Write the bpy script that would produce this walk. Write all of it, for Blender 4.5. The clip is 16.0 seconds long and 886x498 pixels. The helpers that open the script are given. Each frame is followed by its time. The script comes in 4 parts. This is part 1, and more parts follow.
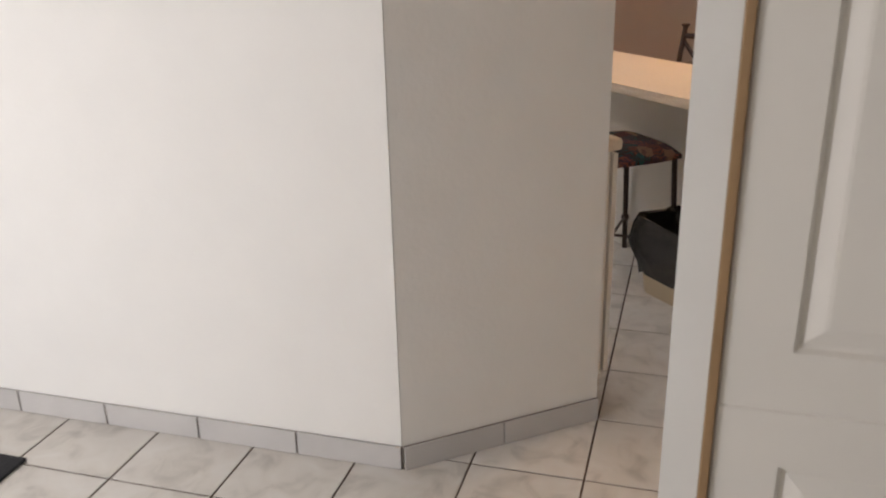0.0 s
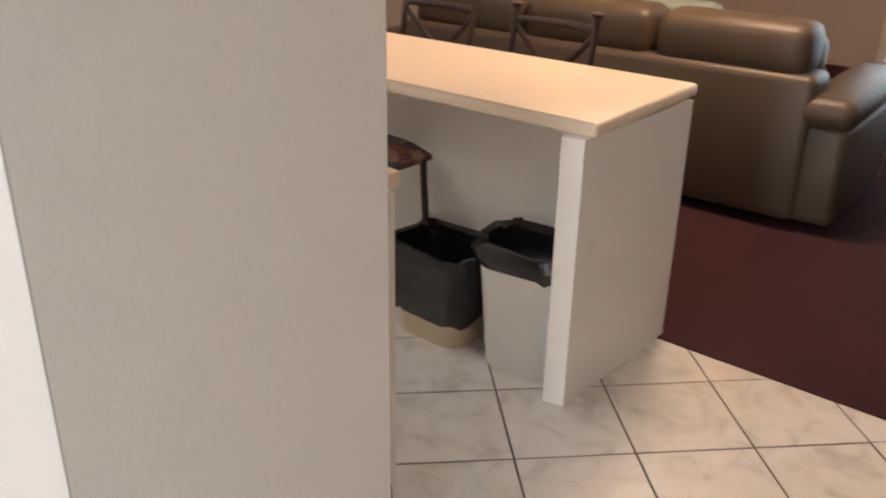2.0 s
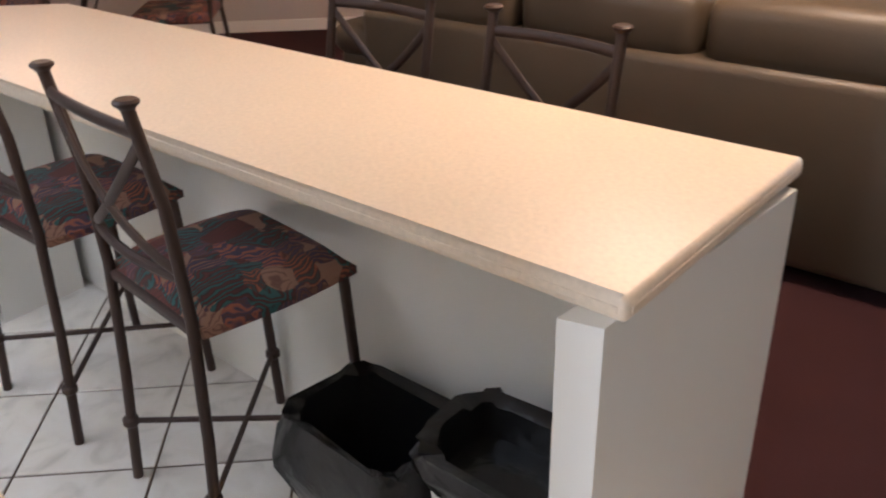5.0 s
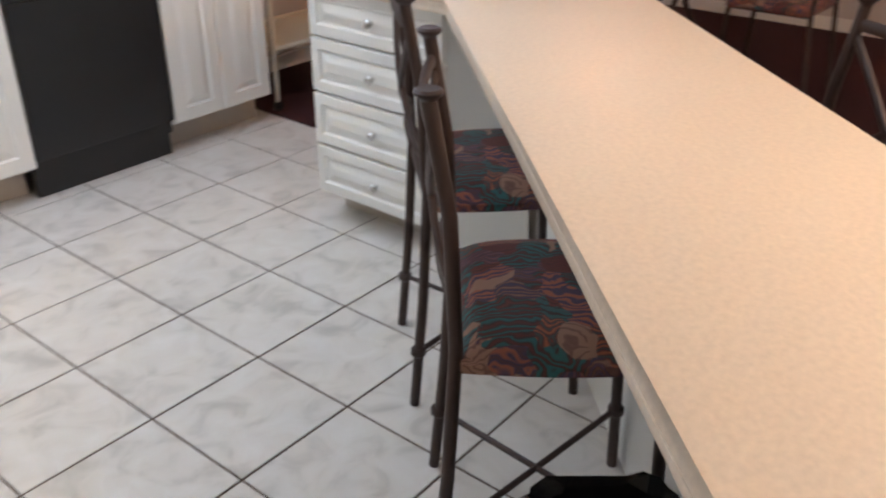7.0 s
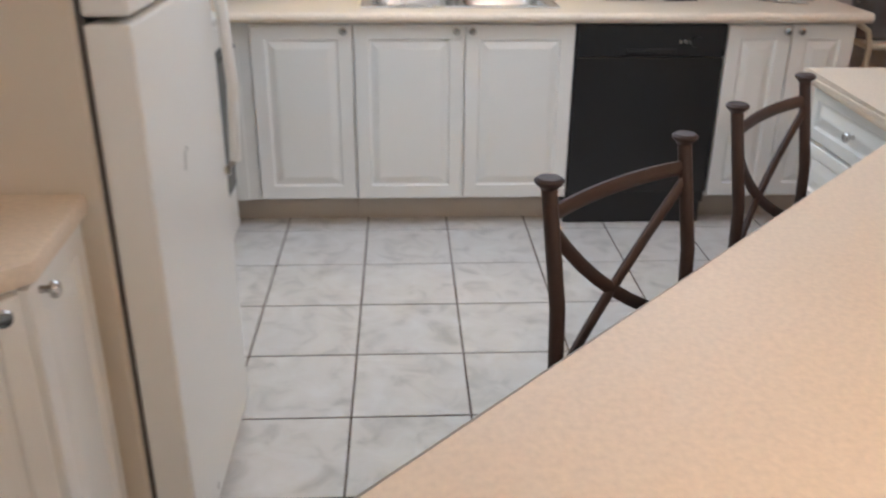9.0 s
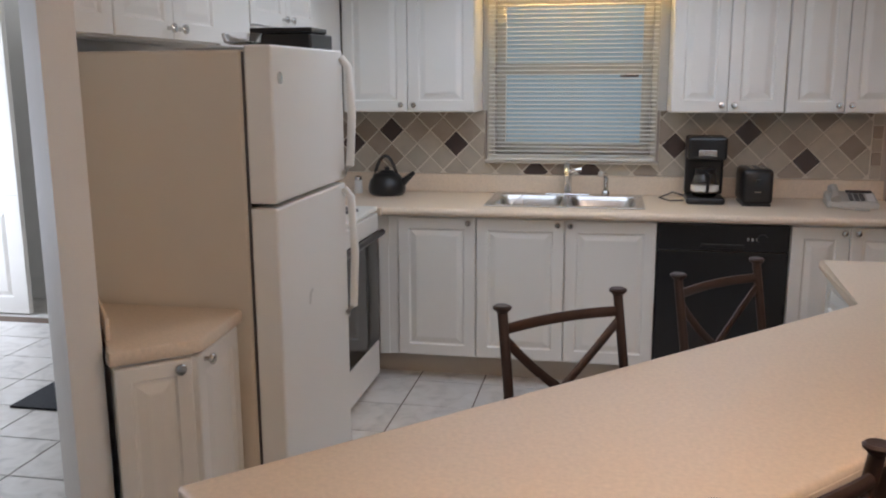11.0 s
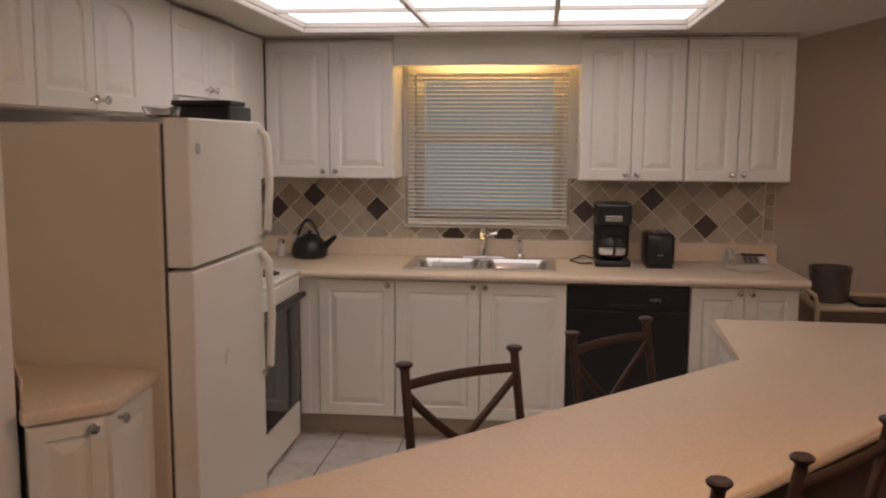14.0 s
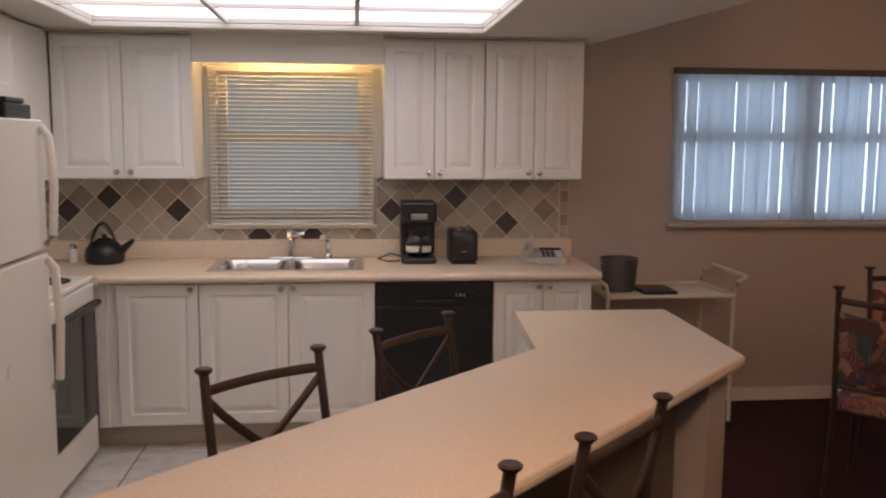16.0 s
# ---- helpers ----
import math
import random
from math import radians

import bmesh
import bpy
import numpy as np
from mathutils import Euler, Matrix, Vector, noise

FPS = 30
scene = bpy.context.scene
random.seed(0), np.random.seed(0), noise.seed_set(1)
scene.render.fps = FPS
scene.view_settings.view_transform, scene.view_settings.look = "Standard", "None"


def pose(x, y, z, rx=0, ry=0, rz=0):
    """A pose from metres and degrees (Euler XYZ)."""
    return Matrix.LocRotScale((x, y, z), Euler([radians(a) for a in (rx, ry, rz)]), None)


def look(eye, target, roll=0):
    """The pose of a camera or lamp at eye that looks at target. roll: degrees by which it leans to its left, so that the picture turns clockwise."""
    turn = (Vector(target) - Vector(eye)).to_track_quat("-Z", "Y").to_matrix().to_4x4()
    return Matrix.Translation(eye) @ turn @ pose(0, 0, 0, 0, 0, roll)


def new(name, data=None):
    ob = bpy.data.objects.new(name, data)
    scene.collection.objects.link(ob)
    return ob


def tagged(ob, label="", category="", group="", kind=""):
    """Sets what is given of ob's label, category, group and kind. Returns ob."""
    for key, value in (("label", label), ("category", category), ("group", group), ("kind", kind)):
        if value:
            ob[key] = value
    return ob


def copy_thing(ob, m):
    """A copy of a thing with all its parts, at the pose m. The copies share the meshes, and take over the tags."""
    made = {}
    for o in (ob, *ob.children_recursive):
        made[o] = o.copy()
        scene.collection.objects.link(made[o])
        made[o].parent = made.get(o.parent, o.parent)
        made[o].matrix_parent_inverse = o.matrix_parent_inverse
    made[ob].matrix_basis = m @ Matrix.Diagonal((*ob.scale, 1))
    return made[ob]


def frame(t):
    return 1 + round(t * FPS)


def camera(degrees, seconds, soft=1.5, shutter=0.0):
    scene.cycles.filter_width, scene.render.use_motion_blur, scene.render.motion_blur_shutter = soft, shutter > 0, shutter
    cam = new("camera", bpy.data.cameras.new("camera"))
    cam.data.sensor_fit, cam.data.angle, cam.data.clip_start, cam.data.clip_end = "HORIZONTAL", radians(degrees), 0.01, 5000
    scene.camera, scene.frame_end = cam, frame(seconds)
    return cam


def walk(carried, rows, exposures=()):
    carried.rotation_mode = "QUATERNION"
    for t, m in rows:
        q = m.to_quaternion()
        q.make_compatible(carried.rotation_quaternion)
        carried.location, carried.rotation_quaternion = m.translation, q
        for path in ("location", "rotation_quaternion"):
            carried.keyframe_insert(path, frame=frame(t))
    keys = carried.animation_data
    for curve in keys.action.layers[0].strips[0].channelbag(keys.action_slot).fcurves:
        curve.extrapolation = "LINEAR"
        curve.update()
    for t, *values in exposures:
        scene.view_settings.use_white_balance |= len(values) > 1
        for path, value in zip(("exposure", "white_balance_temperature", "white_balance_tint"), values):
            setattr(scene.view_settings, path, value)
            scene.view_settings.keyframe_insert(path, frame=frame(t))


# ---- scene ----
# ---------------------------------------------------------------- camera
cam = camera(53.8, 16.0, soft=2.0, shutter=0.4)
PATH = [
    (0, (-4.059, -2.653, 1.561), (-2.268, -2.123, 0.846), -1.3),
    (0.5, (-3.767, -2.509, 1.608), (-1.972, -2.133, 0.812), -0.6),
    (1, (-3.553, -2.416, 1.57), (-1.714, -2.28, 0.794), 0.3),
    (1.5, (-3.305, -2.423, 1.494), (-1.458, -2.369, 0.727), 0.8),
    (2, (-3.129, -2.367, 1.502), (-1.311, -2.55, 0.689), 1.0),
    (2.5, (-2.968, -2.239, 1.526), (-1.209, -2.687, 0.685), -1.2),
    (3, (-2.783, -2.234, 1.51), (-1.076, -2.824, 0.651), -0.2),
    (3.2, (-2.665, -2.258, 1.511), (-0.944, -2.825, 0.666), -1.5),
    (5.3, (-1.817, -2.727, 1.424), (-0.038, -2.699, 0.51), -0.1),
    (5.5, (-1.763, -2.744, 1.412), (0.006, -2.597, 0.492), 0.7),
    (6, (-1.592, -2.785, 1.395), (0.102, -2.364, 0.419), 1.6),
    (6.5, (-1.478, -2.882, 1.386), (0.126, -2.113, 0.472), -1.1),
    (7, (-1.404, -3.035, 1.412), (-0.026, -1.937, 0.468), 0.4),
    (7.5, (-1.286, -3.105, 1.444), (-0.156, -1.779, 0.46), -2.0),
    (8, (-1.043, -3.164, 1.406), (-0.156, -1.641, 0.46), -1.6),
    (8.5, (-0.804, -3.281, 1.425), (-0.31, -1.57, 0.514), 1.7),
    (9, (-0.695, -3.483, 1.456), (-0.606, -1.659, 0.641), 0.5),
    (9.5, (-0.596, -3.773, 1.498), (-0.676, -1.883, 0.847), -0.6),
    (9.7, (-0.521, -3.862, 1.515), (-0.682, -1.955, 0.936), -0.6),
    (11.8, (-0.176, -4.413, 1.581), (-0.558, -2.472, 1.289), -0.0),
    (12, (-0.161, -4.431, 1.588), (-0.517, -2.479, 1.339), 0.2),
    (12.5, (-0.142, -4.431, 1.591), (-0.496, -2.474, 1.375), 0.1),
    (13, (-0.146, -4.415, 1.591), (-0.488, -2.458, 1.36), -0.1),
    (13.5, (-0.144, -4.409, 1.587), (-0.446, -2.447, 1.34), -0.1),
    (14, (-0.141, -4.407, 1.59), (-0.363, -2.435, 1.341), 0.3),
    (14.5, (-0.132, -4.406, 1.588), (-0.249, -2.426, 1.331), 0.5),
    (15, (-0.121, -4.408, 1.59), (-0.13, -2.424, 1.337), 0.3),
    (15.5, (-0.113, -4.411, 1.589), (-0.015, -2.429, 1.343), 0.4),
    (16, (-0.106, -4.419, 1.591), (0.095, -2.445, 1.343), 0.4),
]
EXPO = [(0.0, 0.45, 7300, 18), (0.5, 0.4, 7300, 18), (1.0, 0.7, 8000, 20), (2.0, 0.85, 7300, 18), (2.5, 1.5, 7000, 15), (3.2, 1.8, 6700, 13), (5.5, 0.8, 6200, 15), (6.0, 0.95, 6150, 14), (7.5, 0.75, 6100, 12), (9.5, 0.47, 6000, 11), (12.0, -0.35, 6300, 18), (12.5, -0.45, 6800, 21), (13.0, -0.5, 8200, 28), (14.0, -0.44, 8000, 28), (15.0, -0.24, 7100, 27), (16.0, -0.18, 7400, 27)]
walk(cam, [(t, look(eye, target, roll)) for t, eye, target, roll in PATH], EXPO)

# ---------------------------------------------------------------- world and light
world = bpy.data.worlds.new("world")
scene.world = world
world.use_nodes = True
wn = world.node_tree
sky = wn.nodes.new("ShaderNodeTexSky")
sky.sky_type, sky.sun_disc = "NISHITA", False
sky.sun_elevation, sky.sun_rotation = radians(40), radians(200)
wn.links.new(sky.outputs[0], wn.nodes["Background"].inputs[0])
wn.nodes["Background"].inputs[1].default_value = 0.10


def area_lamp(name, eye, target, sx, sy, watts, colour):
    d = bpy.data.lights.new(name, "AREA")
    d.shape, d.size, d.size_y, d.energy, d.color = "RECTANGLE", sx, sy, watts, colour
    ob = new(name, d)
    ob.matrix_world = look(eye, target)
    return ob


area_lamp("daylight_front_door", (-4.93, 0.25, 1.15), (-2.0, -0.35, 1.1), 0.9, 1.9, 50, (0.80, 0.89, 1.0))


def point_lamp(name, at, watts, colour, radius):
    d = bpy.data.lights.new(name, "POINT")
    d.energy, d.color, d.shadow_soft_size = watts, colour, radius
    ob = new(name, d)
    ob.location = at
    return ob


# living room point light is an added fill for the bar top
point_lamp("living_fill_bulb", (0.40, -3.80, 2.30), 60, (1.0, 0.78, 0.60), 0.22)
point_lamp("lamp_bulb", (2.35, -3.75, 1.12), 30, (1.0, 0.66, 0.34), 0.06)
# added warm fill for the dining wall
point_lamp("dining_fill_bulb", (2.85, -0.9, 2.05), 12, (1.0, 0.70, 0.48), 0.10)

# ---------------------------------------------------------------- materials
MATS = {}


def mat(name, colour, rough=0.5, metal=0.0, vary=0.08, scale=6.0, grain=0.0, gscale=200.0, bump=0.0, bscale=60.0,
        spec=0.5, random_tint=0.0, coat=0.0):
    m = bpy.data.materials.new(name)
    m.use_nodes = True
    nt = m.node_tree
    b = nt.nodes["Principled BSDF"]
    b.inputs["Roughness"].default_value = rough
    b.inputs["Metallic"].default_value = metal
    b.inputs["Specular IOR Level"].default_value = spec
    b.inputs["Coat Weight"].default_value = coat
    co = nt.nodes.new("ShaderNodeTexCoord")
    n1 = nt.nodes.new("ShaderNodeTexNoise")
    n1.inputs["Scale"].default_value, n1.inputs["Detail"].default_value = scale, 5.0
    nt.links.new(co.outputs["Object"], n1.inputs["Vector"])
    n2 = nt.nodes.new("ShaderNodeTexNoise")
    n2.inputs["Scale"].default_value, n2.inputs["Detail"].default_value = gscale, 2.0
    nt.links.new(co.outputs["Object"], n2.inputs["Vector"])
    val = nt.nodes.new("ShaderNodeMath")
    val.operation = "MULTIPLY_ADD"
    nt.links.new(n1.outputs["Fac"], val.inputs[0])
    val.inputs[1].default_value, val.inputs[2].default_value = 2.4 * vary, 1.0 - 1.2 * vary
    g = nt.nodes.new("ShaderNodeMath")
    g.operation = "MULTIPLY_ADD"
    nt.links.new(n2.outputs["Fac"], g.inputs[0])
    g.inputs[1].default_value, g.inputs[2].default_value = 2.4 * grain, 1.0 - 1.2 * grain
    mul = nt.nodes.new("ShaderNodeMath")
    mul.operation = "MULTIPLY"
    nt.links.new(val.outputs[0], mul.inputs[0])
    nt.links.new(g.outputs[0], mul.inputs[1])
    last = mul
    if random_tint:
        oi = nt.nodes.new("ShaderNodeObjectInfo")
        r = nt.nodes.new("ShaderNodeMath")
        r.operation = "MULTIPLY_ADD"
        nt.links.new(oi.outputs["Random"], r.inputs[0])
        r.inputs[1].default_value, r.inputs[2].default_value = 2 * random_tint, 1.0 - random_tint
        mm = nt.nodes.new("ShaderNodeMath")
        mm.operation = "MULTIPLY"
        nt.links.new(last.outputs[0], mm.inputs[0])
        nt.links.new(r.outputs[0], mm.inputs[1])
        last = mm
    mix = nt.nodes.new("ShaderNodeVectorMath")
    mix.operation = "SCALE"
    mix.inputs[0].default_value = colour
    nt.links.new(last.outputs[0], mix.inputs["Scale"])
    nt.links.new(mix.outputs[0], b.inputs["Base Color"])
    rr = nt.nodes.new("ShaderNodeMath")
    rr.operation = "MULTIPLY_ADD"
    nt.links.new(n1.outputs["Fac"], rr.inputs[0])
    rr.inputs[1].default_value, rr.inputs[2].default_value = 0.12, max(rough - 0.06, 0.02)
    nt.links.new(rr.outputs[0], b.inputs["Roughness"])
    if bump:
        n3 = nt.nodes.new("ShaderNodeTexNoise")
        n3.inputs["Scale"].default_value, n3.inputs["Detail"].default_value = bscale, 3.0
        nt.links.new(co.outputs["Object"], n3.inputs["Vector"])
        bp = nt.nodes.new("ShaderNodeBump")
        bp.inputs["Strength"].default_value, bp.inputs["Distance"].default_value = bump, 0.004
        nt.links.new(n3.outputs["Fac"], bp.inputs["Height"])
        nt.links.new(bp.outputs[0], b.inputs["Normal"])
    MATS[name] = m
    return m


def blend_mat(name, stops, scale, rough, kind="noise", detail=6.0, bump=0.0, random_shift=False):
    """Several colours mixed by a noise or cell pattern."""
    m = bpy.data.materials.new(name)
    m.use_nodes = True
    nt = m.node_tree
    b = nt.nodes["Principled BSDF"]
    b.inputs["Roughness"].default_value = rough
    co = nt.nodes.new("ShaderNodeTexCoord")
    src = co.outputs["Object"]
    if random_shift:
        oi = nt.nodes.new("ShaderNodeObjectInfo")
        sc = nt.nodes.new("ShaderNodeVectorMath")
        sc.operation = "MULTIPLY_ADD"
        nt.links.new(oi.outputs["Random"], sc.inputs[0])
        sc.inputs[1].default_value = (31, 17, 23)
        nt.links.new(src, sc.inputs[2])
        src = sc.outputs[0]
    if kind == "noise":
        t = nt.nodes.new("ShaderNodeTexNoise")
        t.inputs["Scale"].default_value, t.inputs["Detail"].default_value = scale, detail
        t.inputs["Distortion"].default_value = 0.8
        nt.links.new(src, t.inputs["Vector"])
        out = t.outputs["Fac"]
    else:
        w = nt.nodes.new("ShaderNodeTexNoise")
        w.inputs["Scale"].default_value = scale * 0.6
        nt.links.new(src, w.inputs["Vector"])
        a = nt.nodes.new("ShaderNodeVectorMath")
        a.operation = "MULTIPLY_ADD"
        nt.links.new(w.outputs["Color"], a.inputs[0])
        a.inputs[1].default_value = (0.14, 0.14, 0.14)
        nt.links.new(src, a.inputs[2])
        t = nt.nodes.new("ShaderNodeTexVoronoi")
        t.inputs["Scale"].default_value = scale
        nt.links.new(a.outputs[0], t.inputs["Vector"])
        sep = nt.nodes.new("ShaderNodeSeparateColor")
        nt.links.new(t.outputs["Color"], sep.inputs[0])
        st = nt.nodes.new("ShaderNodeTexWave")
        st.inputs["Scale"].default_value, st.inputs["Distortion"].default_value = 22.0, 9.0
        nt.links.new(a.outputs[0], st.inputs["Vector"])
        ad = nt.nodes.new("ShaderNodeMath")
        ad.operation = "MULTIPLY_ADD"
        nt.links.new(st.outputs["Fac"], ad.inputs[0])
        ad.inputs[1].default_value = 0.16
        nt.links.new(sep.outputs[0], ad.inputs[2])
        out = ad.outputs[0]
    ramp = nt.nodes.new("ShaderNodeValToRGB")
    els = ramp.color_ramp.elements
    while len(els) < len(stops):
        els.new(0.5)
    for e, (p, c) in zip(els, stops):
        e.position, e.color = p, (*c, 1)
    nt.links.new(out, ramp.inputs[0])
    nt.links.new(ramp.outputs[0], b.inputs["Base Color"])
    if bump:
        n3 = nt.nodes.new("ShaderNodeTexNoise")
        n3.inputs["Scale"].default_value = 9.0
        nt.links.new(src, n3.inputs["Vector"])
        bp = nt.nodes.new("ShaderNodeBump")
        bp.inputs["Strength"].default_value, bp.inputs["Distance"].default_value = bump, 0.004
        nt.links.new(n3.outputs["Fac"], bp.inputs["Height"])
        nt.links.new(bp.outputs[0], b.inputs["Normal"])
    MATS[name] = m
    return m


def glow_mat(name, colour, strength, vary=0.0, scale=3.0):
    m = bpy.data.materials.new(name)
    m.use_nodes = True
    nt = m.node_tree
    b = nt.nodes["Principled BSDF"]
    b.inputs["Base Color"].default_value = (*colour, 1)
    b.inputs["Emission Color"].default_value = (*colour, 1)
    b.inputs["Emission Strength"].default_value = strength
    if vary:
        co = nt.nodes.new("ShaderNodeTexCoord")
        n = nt.nodes.new("ShaderNodeTexNoise")
        n.inputs["Scale"].default_value = scale
        nt.links.new(co.outputs["Object"], n.inputs["Vector"])
        k = nt.nodes.new("ShaderNodeMath")
        k.operation = "MULTIPLY_ADD"
        nt.links.new(n.outputs["Fac"], k.inputs[0])
        k.inputs[1].default_value, k.inputs[2].default_value = strength * vary * 2, strength * (1 - vary)
        nt.links.new(k.outputs[0], b.inputs["Emission Strength"])
    MATS[name] = m
    return m


def glass_mat(name, colour=(1, 1, 1), rough=0.02):
    m = bpy.data.materials.new(name)
    m.use_nodes = True
    b = m.node_tree.nodes["Principled BSDF"]
    b.inputs["Base Color"].default_value = (*colour, 1)
    b.inputs["Transmission Weight"].default_value = 1.0
    b.inputs["Roughness"].default_value = rough
    b.inputs["IOR"].default_value = 1.45
    MATS[name] = m
    return m


WHITE_WALL = mat("white_textured_paint", (0.80, 0.78, 0.74), 0.7, vary=0.03, bump=0.2, bscale=55)
PINK_WALL = mat("pinkish_beige_paint", (0.50, 0.435, 0.39), 0.75, vary=0.04, bump=0.25, bscale=60)
CEIL = mat("ceiling_paint", (0.70, 0.66, 0.60), 0.8, vary=0.03, bump=0.3, bscale=50)
CAB = mat("cabinet_white_thermofoil", (0.80, 0.785, 0.74), 0.35, vary=0.02, scale=2)
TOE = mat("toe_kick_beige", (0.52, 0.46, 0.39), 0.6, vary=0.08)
LAM = mat("beige_laminate", (0.75, 0.625, 0.49), 0.45, vary=0.04, scale=3, grain=0.11, gscale=95)
TILE = blend_mat("mottled_ceramic_tile", [(0.28, (0.50, 0.47, 0.43)), (0.48, (0.66, 0.62, 0.57)), (0.7, (0.72, 0.69, 0.65))], 9.0, 0.28, bump=0.12, random_shift=True)
GROUT = mat("brown_grout", (0.13, 0.09, 0.065), 0.9, vary=0.15, scale=9)
CARPET = mat("maroon_carpet", (0.050, 0.021, 0.023), 0.95, vary=0.16, scale=4, grain=0.3, gscale=260, bump=0.7, bscale=230, spec=0.1)
BRONZE = mat("bronze_brown_metal", (0.055, 0.033, 0.027), 0.48, metal=0.3, vary=0.2, scale=12, bump=0.1, bscale=150)
FABRIC = blend_mat("printed_upholstery", [(0.0, (0.03, 0.02, 0.02)), (0.16, (0.14, 0.035, 0.03)), (0.3, (0.045, 0.025, 0.025)), (0.40, (0.03, 0.13, 0.13)), (0.52, (0.08, 0.03, 0.03)), (0.64, (0.34, 0.11, 0.06)), (0.74, (0.05, 0.045, 0.085)), (0.84, (0.10, 0.04, 0.035)), (0.93, (0.30, 0.17, 0.12))], 15.0, 0.85, kind="cells")
LEATHER = mat("tan_leather", (0.085, 0.060, 0.038), 0.45, vary=0.12, scale=4, bump=0.25, bscale=90)
STEEL = mat("stainless_steel", (0.62, 0.61, 0.59), 0.25, metal=1.0, vary=0.05)
GUNMETAL = mat("dull_grey_metal", (0.16, 0.15, 0.15), 0.4, metal=0.7, vary=0.1)
PHONE = mat("grey_beige_plastic", (0.50, 0.47, 0.42), 0.45, vary=0.04)
CHROME = mat("polished_chrome", (0.75, 0.75, 0.75), 0.1, metal=1.0, vary=0.02)
BLACK = mat("black_plastic", (0.013, 0.013, 0.014), 0.3, vary=0.1)
BLACKGLASS = mat("black_glass", (0.008, 0.008, 0.009), 0.06, vary=0.05)
BAG = mat("black_bin_liner", (0.012, 0.012, 0.013), 0.22, vary=0.1, bump=0.9, bscale=24)
WPLASTIC = mat("white_plastic", (0.72, 0.71, 0.68), 0.38, vary=0.03)
CPLASTIC = mat("cream_plastic", (0.56, 0.47, 0.34), 0.45, vary=0.05)
FRIDGE = mat("white_enamel", (0.80, 0.78, 0.73), 0.3, vary=0.02, bump=0.06, bscale=300)
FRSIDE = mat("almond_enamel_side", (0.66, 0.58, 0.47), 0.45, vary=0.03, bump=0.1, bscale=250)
GASKET = mat("grey_gasket", (0.10, 0.09, 0.085), 0.7)
DOORPAINT = mat("white_door_paint", (0.80, 0.76, 0.70), 0.42, vary=0.03, scale=3)
WOODTRIM = mat("brown_jamb_wood", (0.33, 0.20, 0.10), 0.55, vary=0.15, scale=8)
GREYTILE = mat("grey_skirting_tile", (0.52, 0.50, 0.48), 0.35, vary=0.12, scale=7, random_tint=0.06)
MATGREY = mat("charcoal_door_mat", (0.025, 0.025, 0.028), 0.95, grain=0.4, bump=0.8, bscale=180)
SPLASH_L = mat("tumbled_stone_light", (0.47, 0.42, 0.345), 0.5, vary=0.16, scale=14, random_tint=0.13, bump=0.3, bscale=70)
SPLASH_M = mat("tumbled_stone_tan", (0.34, 0.28, 0.22), 0.5, vary=0.18, scale=14, random_tint=0.15, bump=0.3, bscale=70)
SPLASH_D = mat("dark_slate_accent", (0.06, 0.04, 0.036), 0.4, vary=0.2, scale=20, random_tint=0.1, bump=0.4, bscale=80)
SGROUT = mat("cream_grout", (0.70, 0.65, 0.56), 0.85, vary=0.06)
BLIND = mat("white_blind_slat", (0.78, 0.76, 0.70), 0.45, vary=0.03)
FROST = mat("vertical_blind_vane", (0.70, 0.72, 0.72), 0.5, vary=0.05)
ft = FROST.node_tree
tr = ft.nodes.new("ShaderNodeBsdfTranslucent")
tr.inputs["Color"].default_value = (0.76, 0.85, 0.92, 1)
mx = ft.nodes.new("ShaderNodeMixShader")
mx.inputs[0].default_value = 0.8
ft.links.new(ft.nodes["Principled BSDF"].outputs[0], mx.inputs[1])
ft.links.new(tr.outputs[0], mx.inputs[2])
ft.links.new(mx.outputs[0], ft.nodes["Material Output"].inputs[0])
FRAMEW = mat("white_window_frame", (0.74, 0.71, 0.64), 0.4, vary=0.03)
GLASS = glass_mat("clear_glass")
CARTW = mat("cream_painted_metal", (0.66, 0.60, 0.48), 0.35, vary=0.05)
WOODDK = mat("dark_table_wood", (0.10, 0.05, 0.03), 0.35, vary=0.25, scale=9)
# dark brown paints the shade under the bar overhang into the panel
PANEL_SHADED = mat("bar_panel_painted_shade", (0.17, 0.13, 0.11), 0.6, vary=0.08, scale=5)
# teal puts cool terrace daylight on the sofa leather into a colour
DAYLIT_TEAL = mat("daylit_leather_teal", (0.20, 0.24, 0.22), 0.35, vary=0.3, scale=8, bump=0.4, bscale=40)
SHADE = glow_mat("lit_lamp_shade", (1.0, 0.55, 0.2), 2.2)
LIGHTPANEL = glow_mat("lit_diffuser_panel", (0.80, 0.89, 1.0), 2.1, vary=0.35, scale=1.6)
OUTSIDE = glow_mat("hazy_daylight_outside", (0.56, 0.70, 0.76), 0.19, vary=0.4, scale=2.2)
OUTSIDE_B = glow_mat("bright_hazy_outside", (0.52, 0.72, 0.88), 3.4, vary=0.35, scale=2.0)
OUTSIDE2 = glow_mat("bright_daylight_outside", (0.55, 0.78, 0.95), 2.6, vary=0.35, scale=1.4)
WARMTUBE = glow_mat("warm_tube", (1.0, 0.72, 0.30), 34.0)
PAPER = mat("white_paper", (0.75, 0.73, 0.70), 0.8)

